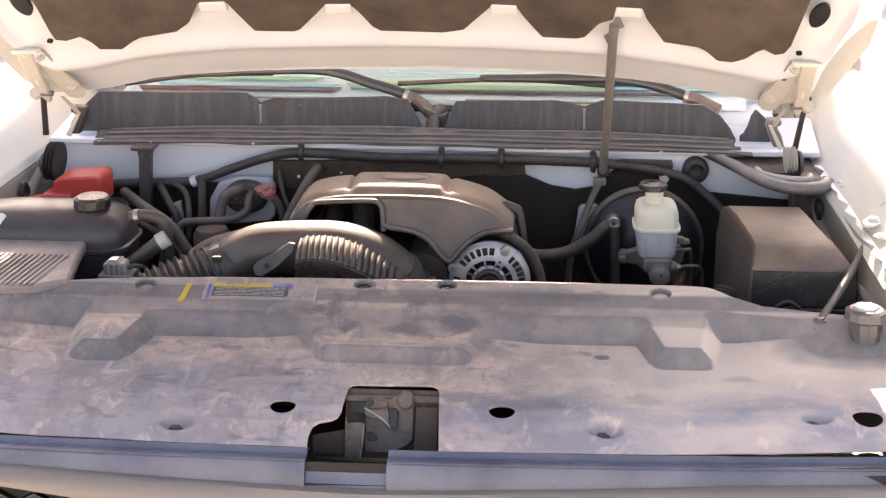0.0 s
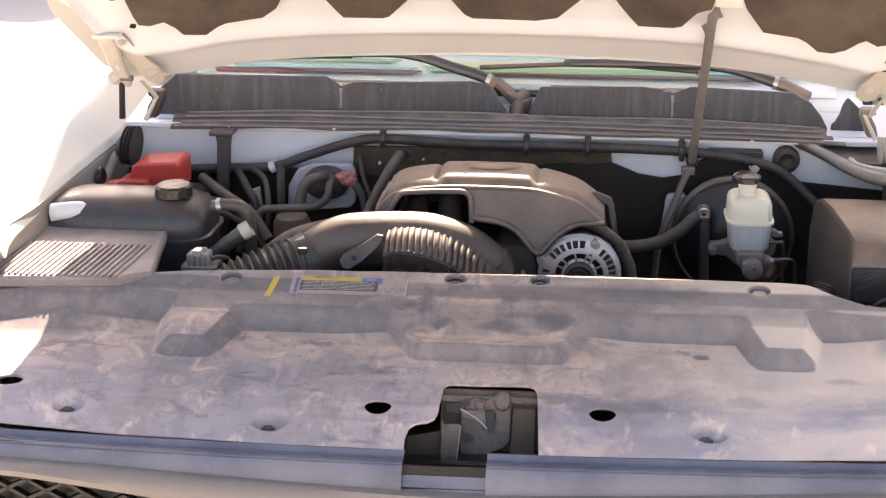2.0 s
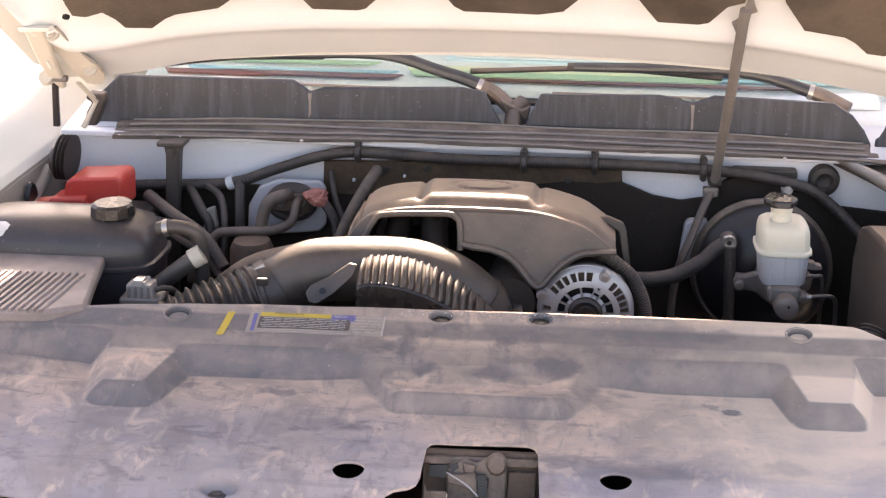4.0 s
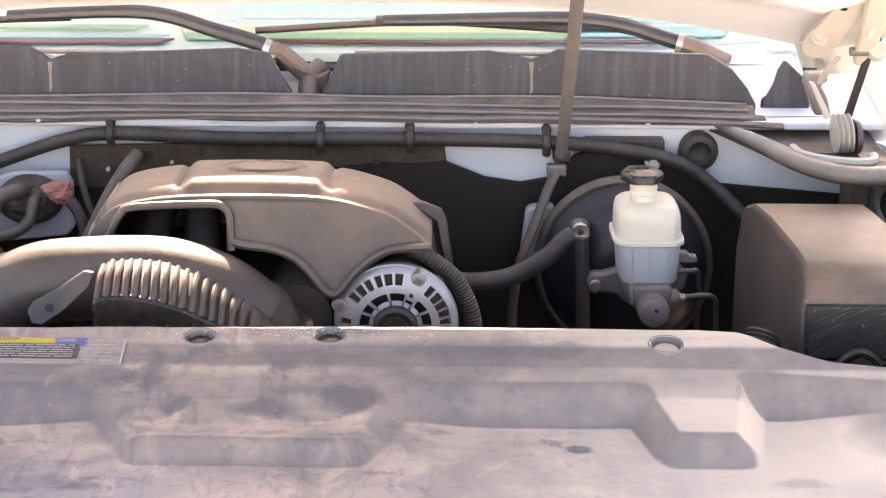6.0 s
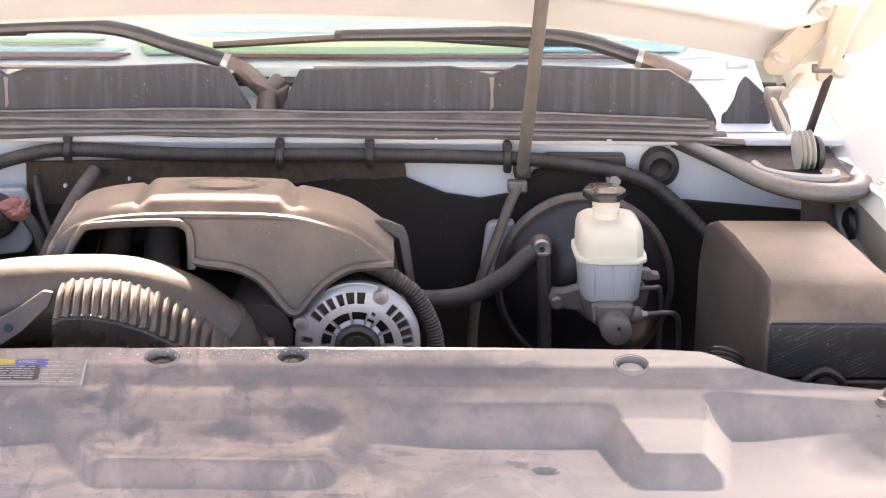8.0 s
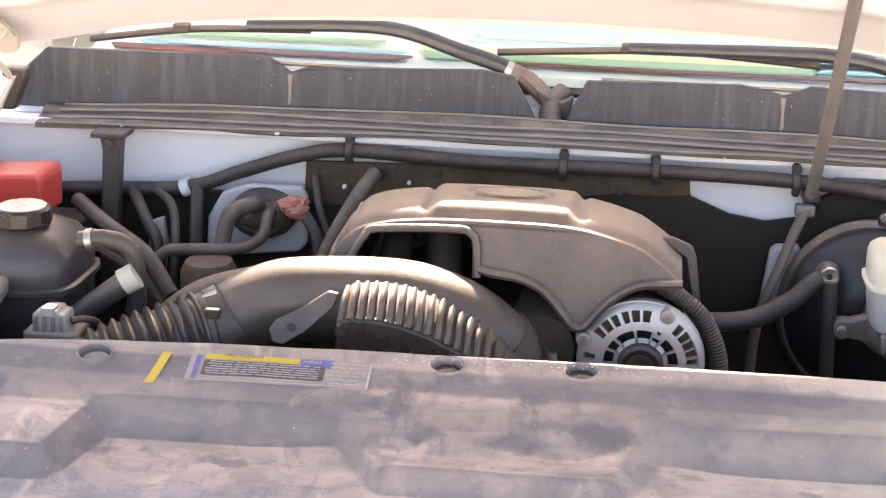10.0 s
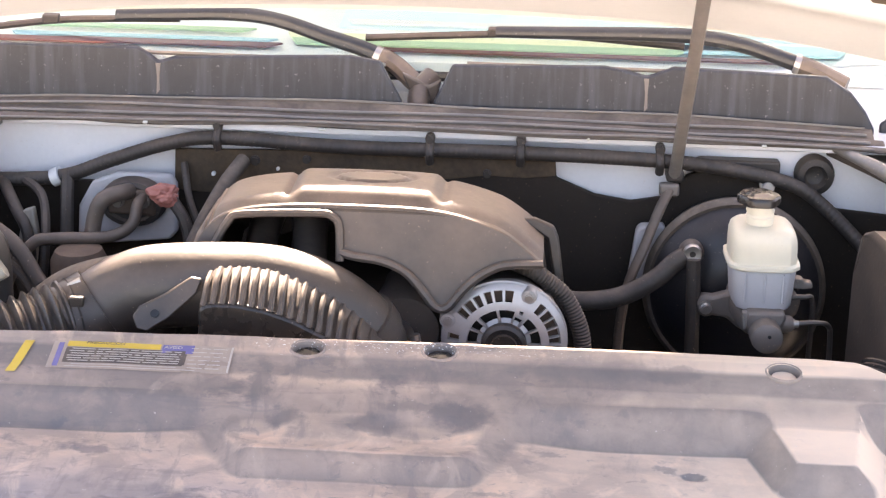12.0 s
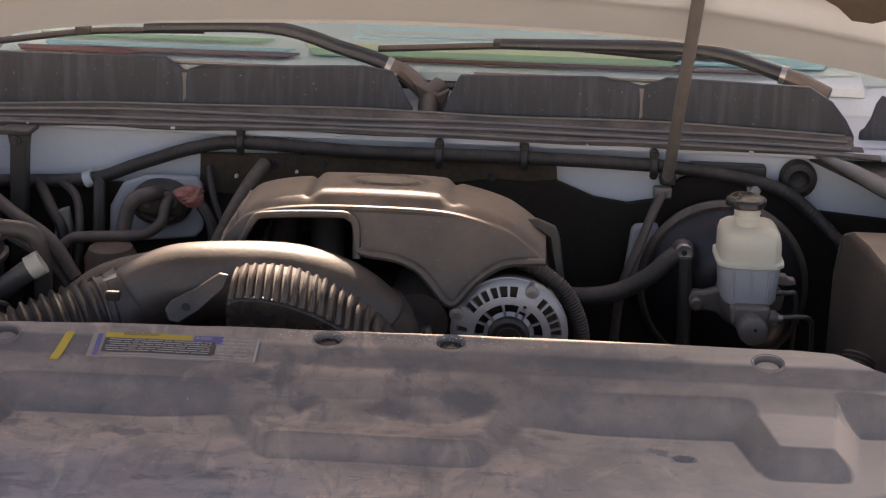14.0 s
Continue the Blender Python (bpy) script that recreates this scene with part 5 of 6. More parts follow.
tagged(part("corrugated_conduit", tube([(0.140, 0.785, 1.172), (0.1669, 0.775, 1.1638), (0.1846, 0.775, 1.1516), (0.2046, 0.775, 1.1344), (0.2177, 0.775, 1.1124), (0.2264, 0.775, 1.090), (0.2304, 0.775, 1.0655), (0.236, 0.775, 1.0)], 0.0105, sides=14, ripple=0.05, pitch=0.0042), M_RUBBER), "black corrugated conduit curving behind the alternator", "conduit")

# ---- brake booster and master cylinder ----
booster = thing("brake_booster", (0.445, 1.0, 0.94), "large dusty black vacuum brake booster", "brake booster")
hub_at = pose(0.438, 1.0, 1.066) @ Matrix.Diagonal((1.035, 1, 1.035, 1)) @ TO_FRONT
part("shell", lathe([(0.0, 0.045), (0.030, 0.045), (0.055, 0.043), (0.060, 0.039), (0.080, 0.032), (0.096, 0.020), (0.104, 0.006), (0.110, 0.0), (0.114, -0.014), (0.108, -0.02), (0.104, -0.06), (0.0, -0.06)], hub_at, 72), M_BOOSTER, booster)
part("seam_ring", lathe([(0.109, 0.001), (0.113, 0.002), (0.118, -0.003), (0.119, -0.010), (0.116, -0.014), (0.110, -0.014), (0.109, 0.001)], hub_at, 72), M_STRIP, booster, "dusty crimped rim")
part("check_valve", lathe([(0, 0.022), (0.011, 0.022), (0.013, 0.016), (0.016, 0.012), (0.016, 0.0), (0, 0.0)], pose(0.3725, 0.958, 1.133) @ TO_FRONT, 18), M_BLACK, booster, "black check valve")
part("valve_cap", lathe([(0.004, 0.002), (0.011, 0.003), (0.0125, 0.0), (0.0125, -0.004), (0, -0.004)], pose(0.3725, 0.936, 1.136) @ TO_FRONT, 16), M_STEEL, booster)
tagged(part("vacuum_hose", tube([(0.19, 0.90, 1.085), (0.23, 0.92, 1.073), (0.28, 0.93, 1.077), (0.325, 0.935, 1.100), (0.350, 0.940, 1.122), (0.3645, 0.942, 1.131)], 0.0125, sides=12), M_RUBBER), "thick black rubber vacuum hose", "hose")
tagged(part("drop_hose", tube([(0.3735, 0.932, 1.131), (0.375, 0.93, 1.09), (0.377, 0.93, 1.0), (0.378, 0.93, 0.90)], 0.0095, sides=10), M_RUBBER), "thin black hose hanging from the valve", "hose")

mc = thing("brake_master_cylinder", (0.46, 0.86, 1.0), "grey cast master cylinder with a yellowed fluid reservoir", "master cylinder")


def loaf(sections, k=24, cx=0.455, cy=0.865):
    """Rounded-rectangle sections (half width, half depth, z) joined upwards."""
    bm = bmesh.new()
    rings = []
    for w, dp, z in sections:
        ring = []
        for j in range(k):
            q = 2 * math.pi * (j + 0.5) / k
            c, s = math.cos(q), math.sin(q)
            f = (abs(c) ** 5 + abs(s) ** 5) ** (-1 / 5)
            ring.append(bm.verts.new((cx + w * c * f, cy + dp * s * f, z)))
        rings.append(ring)
    for a, b in zip(rings, rings[1:]):
        for j in range(k):
            bm.faces.new((a[j], a[(j + 1) % k], b[(j + 1) % k], b[j]))
    bm.faces.new(rings[0][::-1])
    bm.faces.new(rings[-1])
    return bm


part("reservoir_top", loaf([(0.0405, 0.042, 1.161), (0.0405, 0.042, 1.180), (0.0400, 0.0415, 1.190), (0.0375, 0.039, 1.199), (0.032, 0.033, 1.2045), (0.022, 0.024, 1.2065)], cx=0.4485), M_CREAM, mc, "yellowed translucent upper tank")
part("reservoir_flange", loaf([(0.0420, 0.044, 1.156), (0.0445, 0.0465, 1.158), (0.0445, 0.0465, 1.162), (0.0420, 0.044, 1.164)], cx=0.4485), M_CREAM, mc)
part("reservoir_bottom", loaf([(0.026, 0.030, 1.103), (0.0325, 0.036, 1.1045), (0.036, 0.039, 1.110), (0.0400, 0.0425, 1.157)], cx=0.449), M_FLUID, mc, "fluid-filled grey lower tank")
for dx in (-0.024, 0.0, 0.022):
    part("tank_rib", tube([(0.449 + dx, 0.8245, 1.116), (0.449 + dx, 0.8225, 1.153)], 0.0014, steps=1, sides=6), M_FLUID, mc)
part("neck", lathe([(0.0165, 0.0), (0.0165, 0.010), (0.0175, 0.011), (0.0162, 0.014), (0.0175, 0.018), (0.0162, 0.022), (0.018, 0.029), (0, 0.029)], pose(0.4435, 0.86, 1.205), 28), M_CREAM, mc)
cap_mesh = lathe([(0.0, 0.013), (0.012, 0.013), (0.014, 0.0115), (0.0235, 0.0115), (0.0255, 0.009), (0.0255, 0.001), (0.0235, 0.0), (0.0, 0.0)], pose(0.441, 0.86, 1.2315), 36)
for i, v in enumerate(cap_mesh.verts):
    off = Vector((v.co.x - 0.441, v.co.y - 0.86, 0))
    if off.length > 0.021:
        q = math.atan2(off.y, off.x)
        v.co += off * (0.05 * math.cos(q * 6))
part("cap", cap_mesh, M_GLOSS, mc, "black ridged filler cap")
bolt("firewall_stud", (0.4815, 1.052, 1.194), 0.0105, mc, M_ALU, TO_FRONT, 0.014)
part("cylinder", lathe([(0, 0.085), (0.014, 0.085), (0.0185, 0.082), (0.0195, 0.076), (0.0195, 0.04), (0.021, 0.02), (0.028, 0.0), (0.031, -0.04), (0.031, -0.08), (0, -0.08)], pose(0.451, 0.875, 1.081) @ TO_FRONT, 32), M_CASTGREY, mc, "rough grey cast cylinder")
part("centre_mark", lathe([(0, 0.0012), (0.0022, 0.001), (0.0026, -0.001), (0, -0.001)], pose(0.453, 0.790, 1.085) @ TO_FRONT, 10), M_GRILLE, mc)
part("saddle", prism([(0.428, 1.080), (0.424, 1.100), (0.430, 1.108), (0.474, 1.108), (0.477, 1.098), (0.470, 1.080)], xz(0.815), 0.10), M_CASTGREY, mc, "brown-grey cast saddle", bevel=0.005)
part("outlet_boss", lathe([(0, 0.030), (0.008, 0.030), (0.0105, 0.027), (0.0125, 0.0), (0, 0.0)], pose(0.456, 0.828, 1.089, 0, 90), 16), M_CASTGREY, mc)
part("mount_flange", prism([(0.382, 1.062), (0.379, 1.078), (0.386, 1.087), (0.400, 1.086), (0.420, 1.092), (0.432, 1.108), (0.50, 1.100), (0.512, 1.085), (0.508, 1.066), (0.48, 1.045), (0.435, 1.043), (0.418, 1.058), (0.400, 1.060), (0.390, 1.057)], xz(0.920), 0.018), M_CASTGREY, mc, bevel=0.004)
bolt("flange_nut", (0.3905, 0.918, 1.072), 0.008, mc, M_STEEL, TO_FRONT, 0.010)
part("bracket_ear", prism([(0.4225, 1.106), (0.4295, 1.106), (0.4285, 1.084), (0.4245, 1.083)], xz(0.814), 0.012), M_TRAY, mc, bevel=0.002)
bolt("line_fitting", (0.485, 0.828, 1.089), 0.0065, mc, M_STEEL, pose(0, 0, 0, 0, 90), 0.008)
part("brake_line", tube([(0.490, 0.828, 1.0895), (0.515, 0.830, 1.091), (0.530, 0.834, 1.086), (0.536, 0.845, 1.060), (0.537, 0.85, 0.95)], 0.0034, sides=8), M_DARKMETAL, mc, "thin brake line")
part("brake_line", tube([(0.478, 0.87, 1.105), (0.505, 0.872, 1.108), (0.518, 0.876, 1.095), (0.518, 0.89, 0.98)], 0.0034, sides=8), M_DARKMETAL, mc, "thin brake line")
part("level_sensor", prism([(0.488, 1.125), (0.488, 1.138), (0.500, 1.137), (0.503, 1.133), (0.512, 1.132), (0.513, 1.126), (0.502, 1.124)], xz(0.855), 0.016), M_CASTGREY, mc, "small grey level sensor plug", bevel=0.0015)

# cable bracket left of the booster
link = thing("shift_cable", (0.30, 1.0, 1.0), "grey dusty cable and flat bracket beside the booster", "cable")
part("cable", tube([(0.352, 1.045, 1.190), (0.335, 1.02, 1.165), (0.315, 1.0, 1.12), (0.295, 0.99, 1.07), (0.285, 0.985, 1.0), (0.283, 0.98, 0.85)], 0.0075, sides=10, flat=0.7), M_GREYPIPE, link)
part("cable_end", box(0.335, 0.362, 1.035, 1.05, 1.178, 1.194), M_CASTGREY, link, bevel=0.003)
part("pedal_plate", prism([(0.306, 1.132), (0.312, 1.138), (0.345, 1.14), (0.345, 1.04), (0.296, 1.04), (0.298, 1.07)], xz(1.03), 0.02), M_PLATE, link, bevel=0.004)

# ---- fuse box ----
fuse = thing("fuse_box", (0.66, 0.73, 1.0), "large black plastic fuse box with a dusty sunlit lid", "fuse box")


def fuse_at(u, v):
    # v walks from the front bottom over the lid to the rear bottom
    y, z, w = [(0.606, 1.06, 0.0), (0.606, 1.082, 0.0), (0.604, 1.166, 0.001), (0.6055, 1.171, 0.003), (0.609, 1.1745, 0.005), (0.648, 1.1945, 0.014), (0.660, 1.198, 0.017), (0.70, 1.200, 0.019), (0.80, 1.205, 0.018), (0.856, 1.203, 0.015), (0.868, 1.196, 0.008), (0.872, 1.15, 0.003), (0.872, 1.0, 0.0)][v]
    x0, x1 = 0.586 - 0.024 * (y - 0.6) / 0.27 + w, 0.768 - 0.036 * (y - 0.6) / 0.27 - w
    e = [0.0, 0.012, 0.03, 0.5, 0.97, 0.988, 1.0][u]
    drop = [1.0, 0.35, 0.0, 0.0, 0.0, 0.35, 1.0][u] * (0.010 if v > 3 else 0.0)
    return (x0 + (x1 - x0) * e, y + (0.004 if u in (0, 6) else 0.0), z - drop)


bm = sheet(range(7), range(13), fuse_at)
for u in (0, 6):
    bm.verts.ensure_lookup_table()
    ring = [bm.verts[u * 13 + v] for v in range(13)]
    low = bm.verts.new((ring[0].co.x, 0.61, 1.0))
    bm.faces.new(ring + [low])
part("lid", bm, M_ENGINE, fuse, "dusty black lid")
part("front_panel", box(0.590, 0.765, 0.598, 0.607, 1.100, 1.166), M_SCRATCH, fuse, "scratched black front panel", bevel=0.003)
part("front_foot", box(0.591, 0.764, 0.596, 0.61, 1.092, 1.098), M_BLACK, fuse, bevel=0.002)
part("latch_arch", tube([(0.626, 0.595, 1.085), (0.630, 0.594, 1.10), (0.649, 0.593, 1.112), (0.668, 0.594, 1.10), (0.672, 0.595, 1.085)], 0.005, steps=5, sides=8), M_BLACK, fuse)
part("latch_knob", lathe([(0, 0.01), (0.014, 0.008), (0.016, 0.0), (0.016, -0.01), (0, -0.01)], pose(0.651, 0.598, 1.09) @ TO_FRONT, 18), M_BLACK, fuse)
boot = thing("rubber_boot", (0.545, 0.60, 1.05), "black ribbed rubber cable boot", "cable boot")
part("boot", tube([(0.52, 0.60, 1.06), (0.54, 0.62, 1.09), (0.552, 0.64, 1.115)], lambda t: 0.026 - 0.006 * t, sides=16, ripple=0.07, pitch=0.006), M_RUBBER, boot)

# ---- right-hand tray, strut, washer cap ----
tray = thing("hinge_tray", (0.68, 1.0, 1.2), "dusty cream and grey sheet metal tray beside the cowl", "tray")
TRAY = [(0.555, 1.085, 1.246), (0.585, 1.05, 1.241), (0.618, 1.005, 1.236), (0.650, 0.95, 1.231), (0.685, 0.912, 1.228), (0.725, 0.897, 1.227), (0.765, 0.905, 1.227), (0.785, 0.94, 1.228)]


def tray_at(u, v):
    p = smooth_line(TRAY, 6)[u]
    y, dz = [(1.10, 0.003), (p.y + (1.10 - p.y) * 0.5, -0.006), (p.y + 0.02, -0.006), (p.y + 0.008, 0.0), (p.y + 0.002, -0.006), (p.y + 0.006, -0.016)][v]
    return (p.x, y, p.z + dz)


part("tray_plate", sheet(range(43), range(6), tray_at), M_STRIP, tray, "brown dusty tray plate")
part("tray_rim", tube(TRAY, lambda t: 0.007 + 0.007 * ease(0.0, 0.5, t), steps=6, sides=12, flat=0.8), M_TRAY, tray, "rounded grey rim")
LIP = [(0.658, 0.990), (0.664, 0.962), (0.690, 0.940), (0.725, 0.930), (0.748, 0.935), (0.755, 0.955)]
part("tray_lip", tube([(x, y, 1.2335) for x, y in LIP], 0.0065, steps=5, sides=8), M_HINGE, tray, "cream painted inner lip")
# flat plate, dark to stand for the shadowed gap
part("tray_well", prism([(0.668, 0.985), (0.674, 0.967), (0.695, 0.95), (0.725, 0.942), (0.742, 0.948), (0.742, 0.985)], xy(1.226), 0.003), M_MAT, tray, "flat dark plate for the gap behind the lip")
part("tray_leg", box(0.725, 0.755, 0.96, 1.0, 1.10, 1.212), M_RUST, tray, bevel=0.004)
brace2 = thing("diagonal_brace", (0.675, 0.46, 1.11), "flattened grey steel diagonal brace rod", "brace rod")
part("brace_rod", tube([(0.678, 0.464, 1.128), (0.735, 0.56, 1.162), (0.805, 0.68, 1.215)], 0.0065, steps=3, sides=10), M_BRACE, brace2)
part("brace_end", prism(oval(0, 0, 0.013, 0.026, 20), lambda a, b, d: (0.679 + a + 0.5 * b, 0.468 + b, 1.123 + d + 0.3 * b), 0.005), M_BRACE, brace2, bevel=0.001)
bolt("brace_bolt", (0.677, 0.462, 1.128), 0.011, brace2, M_BRACE)
part("brace_top", prism(oval(0, 0, 0.018, 0.024, 20), lambda a, b, d: (0.806 + a + 0.4 * b, 0.68 + b, 1.2335 + d), 0.005), M_PAINT, brace2, bevel=0.001)
bolt("brace_bolt", (0.808, 0.684, 1.238), 0.012, brace2, M_PAINT)
washer = thing("washer_filler_cap", (0.745, 0.44, 1.12), "grey dusty round washer fluid cap", "filler cap")
part("cap", lathe([(0, 0.03), (0.026, 0.03), (0.032, 0.026), (0.034, 0.012), (0.030, 0.008), (0.024, 0.005), (0.024, -0.03), (0, -0.03)], pose(0.742, 0.43, 1.135), 12), M_BRACE, washer, smooth=False)
# hexagon in pale metal: the lit top is put into its colour
part("cap_hex", lathe([(0, 0.034), (0.020, 0.034), (0.022, 0.030), (0, 0.030)], pose(0.742, 0.43, 1.135), 6), M_ALU, washer, "hexagon top, paled for the light on it", smooth=False)
part("neck", lathe([(0, 0.006), (0.027, 0.006), (0.027, -0.014), (0, -0.014)], pose(0.742, 0.43, 1.135), 6), M_BRACE, washer, smooth=False)

# ---- left-hand side: tank, air box, battery cover, hoses ----
tank = thing("coolant_tank", (-0.66, 0.74, 1.0), "dark grey dusty plastic coolant expansion tank", "coolant tank")
part("upper_shell", loaf([(0.155, 0.075, 1.144), (0.154, 0.075, 1.158), (0.15, 0.072, 1.178), (0.138, 0.062, 1.196), (0.11, 0.045, 1.208), (0.05, 0.02, 1.213)], 32, -0.68, 0.76), M_TANK, tank)
part("tank_seam", loaf([(0.157, 0.078, 1.136), (0.160, 0.081, 1.138), (0.160, 0.081, 1.144), (0.157, 0.078, 1.146)], 32, -0.68, 0.76), M_TANK, tank)
part("lower_shell", loaf([(0.12, 0.05, 0.980), (0.145, 0.068, 1.000), (0.152, 0.074, 1.050), (0.154, 0.075, 1.137)], 32, -0.68, 0.76), M_TANK, tank)
part("filler_cap", lathe([(0, 0.028), (0.028, 0.028), (0.033, 0.024), (0.034, 0.006), (0.028, 0.0), (0.022, -0.006), (0, -0.006)], pose(-0.594, 0.75, 1.206) @ Matrix.Diagonal((1, 1, 0.9, 1)), 12), M_GLOSS, tank, "black pressure cap", smooth=False)
# nozzle coloured white for the sun that falls on it
part("outlet_nozzle", tube([(-0.80, 0.70, 1.187), (-0.765, 0.705, 1.190), (-0.735, 0.72, 1.187)], 0.017, sides=12), M_TAPE, tank, "hose nozzle, its sunlit white put into the colour")
airbox = thing("air_filter_box", (-0.67, 0.55, 1.0), "grey ribbed plastic air filter box", "air filter box")
part("lid", prism([(-0.86, 0.458), (-0.75, 0.466), (-0.60, 0.480), (-0.553, 0.505), (-0.575, 0.62), (-0.590, 0.705), (-0.615, 0.718), (-0.86, 0.700)], lambda a, b, d: (a, b, 1.128 + d + 0.05 * (b - 0.42)), 0.022), M_AIRBOX, airbox, "dusty air box lid", bevel=0.006)
part("lower_case", prism([(-0.80, 0.515), (-0.61, 0.515), (-0.58, 0.53), (-0.59, 0.63), (-0.80, 0.65)], xy(0.98), 0.150), M_BLACK, airbox, bevel=0.006)
for k in range(24):
    x = -0.835 + k * 0.0105
    part("lid_rib", tube([(x - 0.014, 0.475, 1.1532), (x, 0.615, 1.1602)], 0.0032, steps=1, sides=6), M_AIRBOX, airbox)
red = thing("battery_terminal_cover", (-0.69, 0.95, 1.1), "bright red plastic battery terminal cover", "terminal cover")
part("upper_cover", prism([(-0.745, 1.161), (-0.737, 1.202), (-0.727, 1.209), (-0.65, 1.214), (-0.643, 1.207), (-0.643, 1.156)], xz(0.92), 0.07), M_RED, red, bevel=0.005)
part("lower_cover", prism([(-0.80, 1.131), (-0.795, 1.164), (-0.765, 1.168), (-0.757, 1.179), (-0.70, 1.182), (-0.70, 1.131)], xz(0.905), 0.05), M_RED, red, bevel=0.005)
battery = thing("battery", (-0.70, 0.98, 0.95), "black car battery under a red cover", "battery")
part("case", box(-0.80, -0.62, 0.89, 1.04, 0.95, 1.135), M_BLACK, battery, bevel=0.006)

hose = thing("radiator_hose", (-0.50, 0.70, 1.0), "dark grey rubber coolant hose with a pale band", "hose")
part("hose", tube([(-0.545, 0.70, 1.0630), (-0.53, 0.70, 1.0950), (-0.495, 0.70, 1.1280), (-0.462, 0.70, 1.1550), (-0.446, 0.705, 1.1650)], 0.014, sides=14), M_DUCT, hose)
part("band", tube([(-0.459, 0.701, 1.1585), (-0.444, 0.706, 1.1675)], 0.0162, steps=1, sides=14), M_HINGE, hose, "pale hose band")
part("elbow", tube([(-0.515, 0.72, 1.2010), (-0.49, 0.72, 1.2050), (-0.462, 0.722, 1.1980), (-0.452, 0.725, 1.1730), (-0.452, 0.73, 1.1130), (-0.452, 0.73, 1.0130)], 0.0115, sides=12), M_DUCT, hose)
part("hose_clamp", tube([(-0.505, 0.72, 1.2020), (-0.497, 0.72, 1.2040)], 0.014, steps=1, sides=14), M_STEEL, hose)
plug = thing("sensor_connector", (-0.515, 0.60, 1.06), "pale grey dusty sensor connector on its block", "connector")
part("base", box(-0.540, -0.478, 0.605, 0.65, 1.06, 1.128), M_TRAY, plug, bevel=0.004)
body_p = part("plug_body", prism([(-0.530, 1.124), (-0.530, 1.148), (-0.523, 1.149), (-0.521, 1.153), (-0.503, 1.153), (-0.501, 1.149), (-0.494, 1.148), (-0.492, 1.124)], xz(0.610), 0.030), M_PLUG, plug, "pale ribbed plug", bevel=0.0015)
for k in range(4):
    part("plug_rib", box(-0.5275 + 0.0095 * k, -0.5235 + 0.0095 * k, 0.6075, 0.612, 1.127, 1.145), M_TRAY, body_p)
part("plug_latch", box(-0.519, -0.505, 0.6065, 0.625, 1.146, 1.157), M_PLUG, body_p, bevel=0.001)
part("plug_wire", tube([(-0.492, 0.625, 1.136), (-0.478, 0.632, 1.137), (-0.466, 0.648, 1.120), (-0.464, 0.66, 1.06)], 0.0045, sides=8), M_RUBBER, plug)

# air conditioning lines and dark clutter by the firewall
acl = thing("air_conditioning_lines", (-0.40, 1.0, 1.0), "grey metal air conditioning lines at a firewall plate", "pipes")
part("plate", prism([(-0.468, 1.075), (-0.465, 1.13), (-0.445, 1.165), (-0.41, 1.178), (-0.335, 1.178), (-0.327, 1.165), (-0.327, 1.10), (-0.338, 1.088)], xz(1.045), 0.012), M_PLATE, acl, "pale painted firewall plate", bevel=0.004)
port = part("port", lathe([(0.0, 0.010), (0.030, 0.010), (0.034, 0.014), (0.042, 0.012), (0.046, 0.004), (0.046, -0.008), (0.0, -0.008)], pose(-0.385, 1.036, 1.142) @ Matrix.Diagonal((1.0, 1, 0.72, 1)) @ TO_FRONT, 28), M_RUBBER, acl, "black oval seal")
part("port_block", prism([(-0.415, 1.130), (-0.415, 1.156), (-0.40, 1.163), (-0.355, 1.163), (-0.350, 1.155), (-0.350, 1.128)], xz(1.018), 0.02), M_RUST, acl, "rusty pipe block", bevel=0.004)
for x in (-0.40, -0.365):
    bolt("port_nut", (x, 1.018, 1.149), 0.009, acl, M_CASTGREY, TO_FRONT, 0.010)
part("pipe", tube([(-0.385, 1.03, 1.158), (-0.392, 1.0, 1.165), (-0.412, 0.985, 1.158), (-0.422, 0.98, 1.13), (-0.425, 0.97, 1.08)], 0.011, sides=12), M_GREYPIPE, acl)
part("pipe", tube([(-0.366, 1.03, 1.152), (-0.368, 1.0, 1.150), (-0.372, 0.985, 1.128), (-0.40, 0.97, 1.115), (-0.47, 0.96, 1.113), (-0.495, 0.955, 1.108), (-0.52, 0.945, 1.075), (-0.535, 0.94, 1.03)], 0.008, sides=12), M_GREYPIPE, acl)
part("drier", lathe([(0.0, 0.075), (0.03, 0.072), (0.036, 0.06), (0.036, -0.06), (0.0, -0.07)], pose(-0.43, 0.94, 1.035), 24), M_RUST, acl, "brown dusty canister")
part("bracket", prism([(-0.535, 1.085), (-0.527, 1.135), (-0.512, 1.140), (-0.506, 1.10), (-0.515, 1.04), (-0.53, 1.04)], xz(1.0), 0.012), M_APRON, acl, bevel=0.002)
capc = thing("service_port_cap", (-0.335, 1.0, 1.15), "small reddish service port cap", "cap")
bm = bmesh.new()
bmesh.ops.create_icosphere(bm, subdivisions=5, radius=0.017)
for v in bm.verts:
    k = 1 + 0.45 * noise.noise(v.co * 80) + 0.22 * noise.noise(v.co * 210)
    v.co = Vector((-0.331 + v.co.x * k * 1.2, 1.0 + v.co.y * k, 1.166 + v.co.z * k * 0.8))
part("cap", bm, M_COPPER, capc, "crumpled reddish rubber cap")
part("stem", tube([(-0.322, 1.0, 1.16), (-0.30, 0.99, 1.13), (-0.29, 0.98, 1.08)], 0.008, sides=8), M_RUBBER, capc)
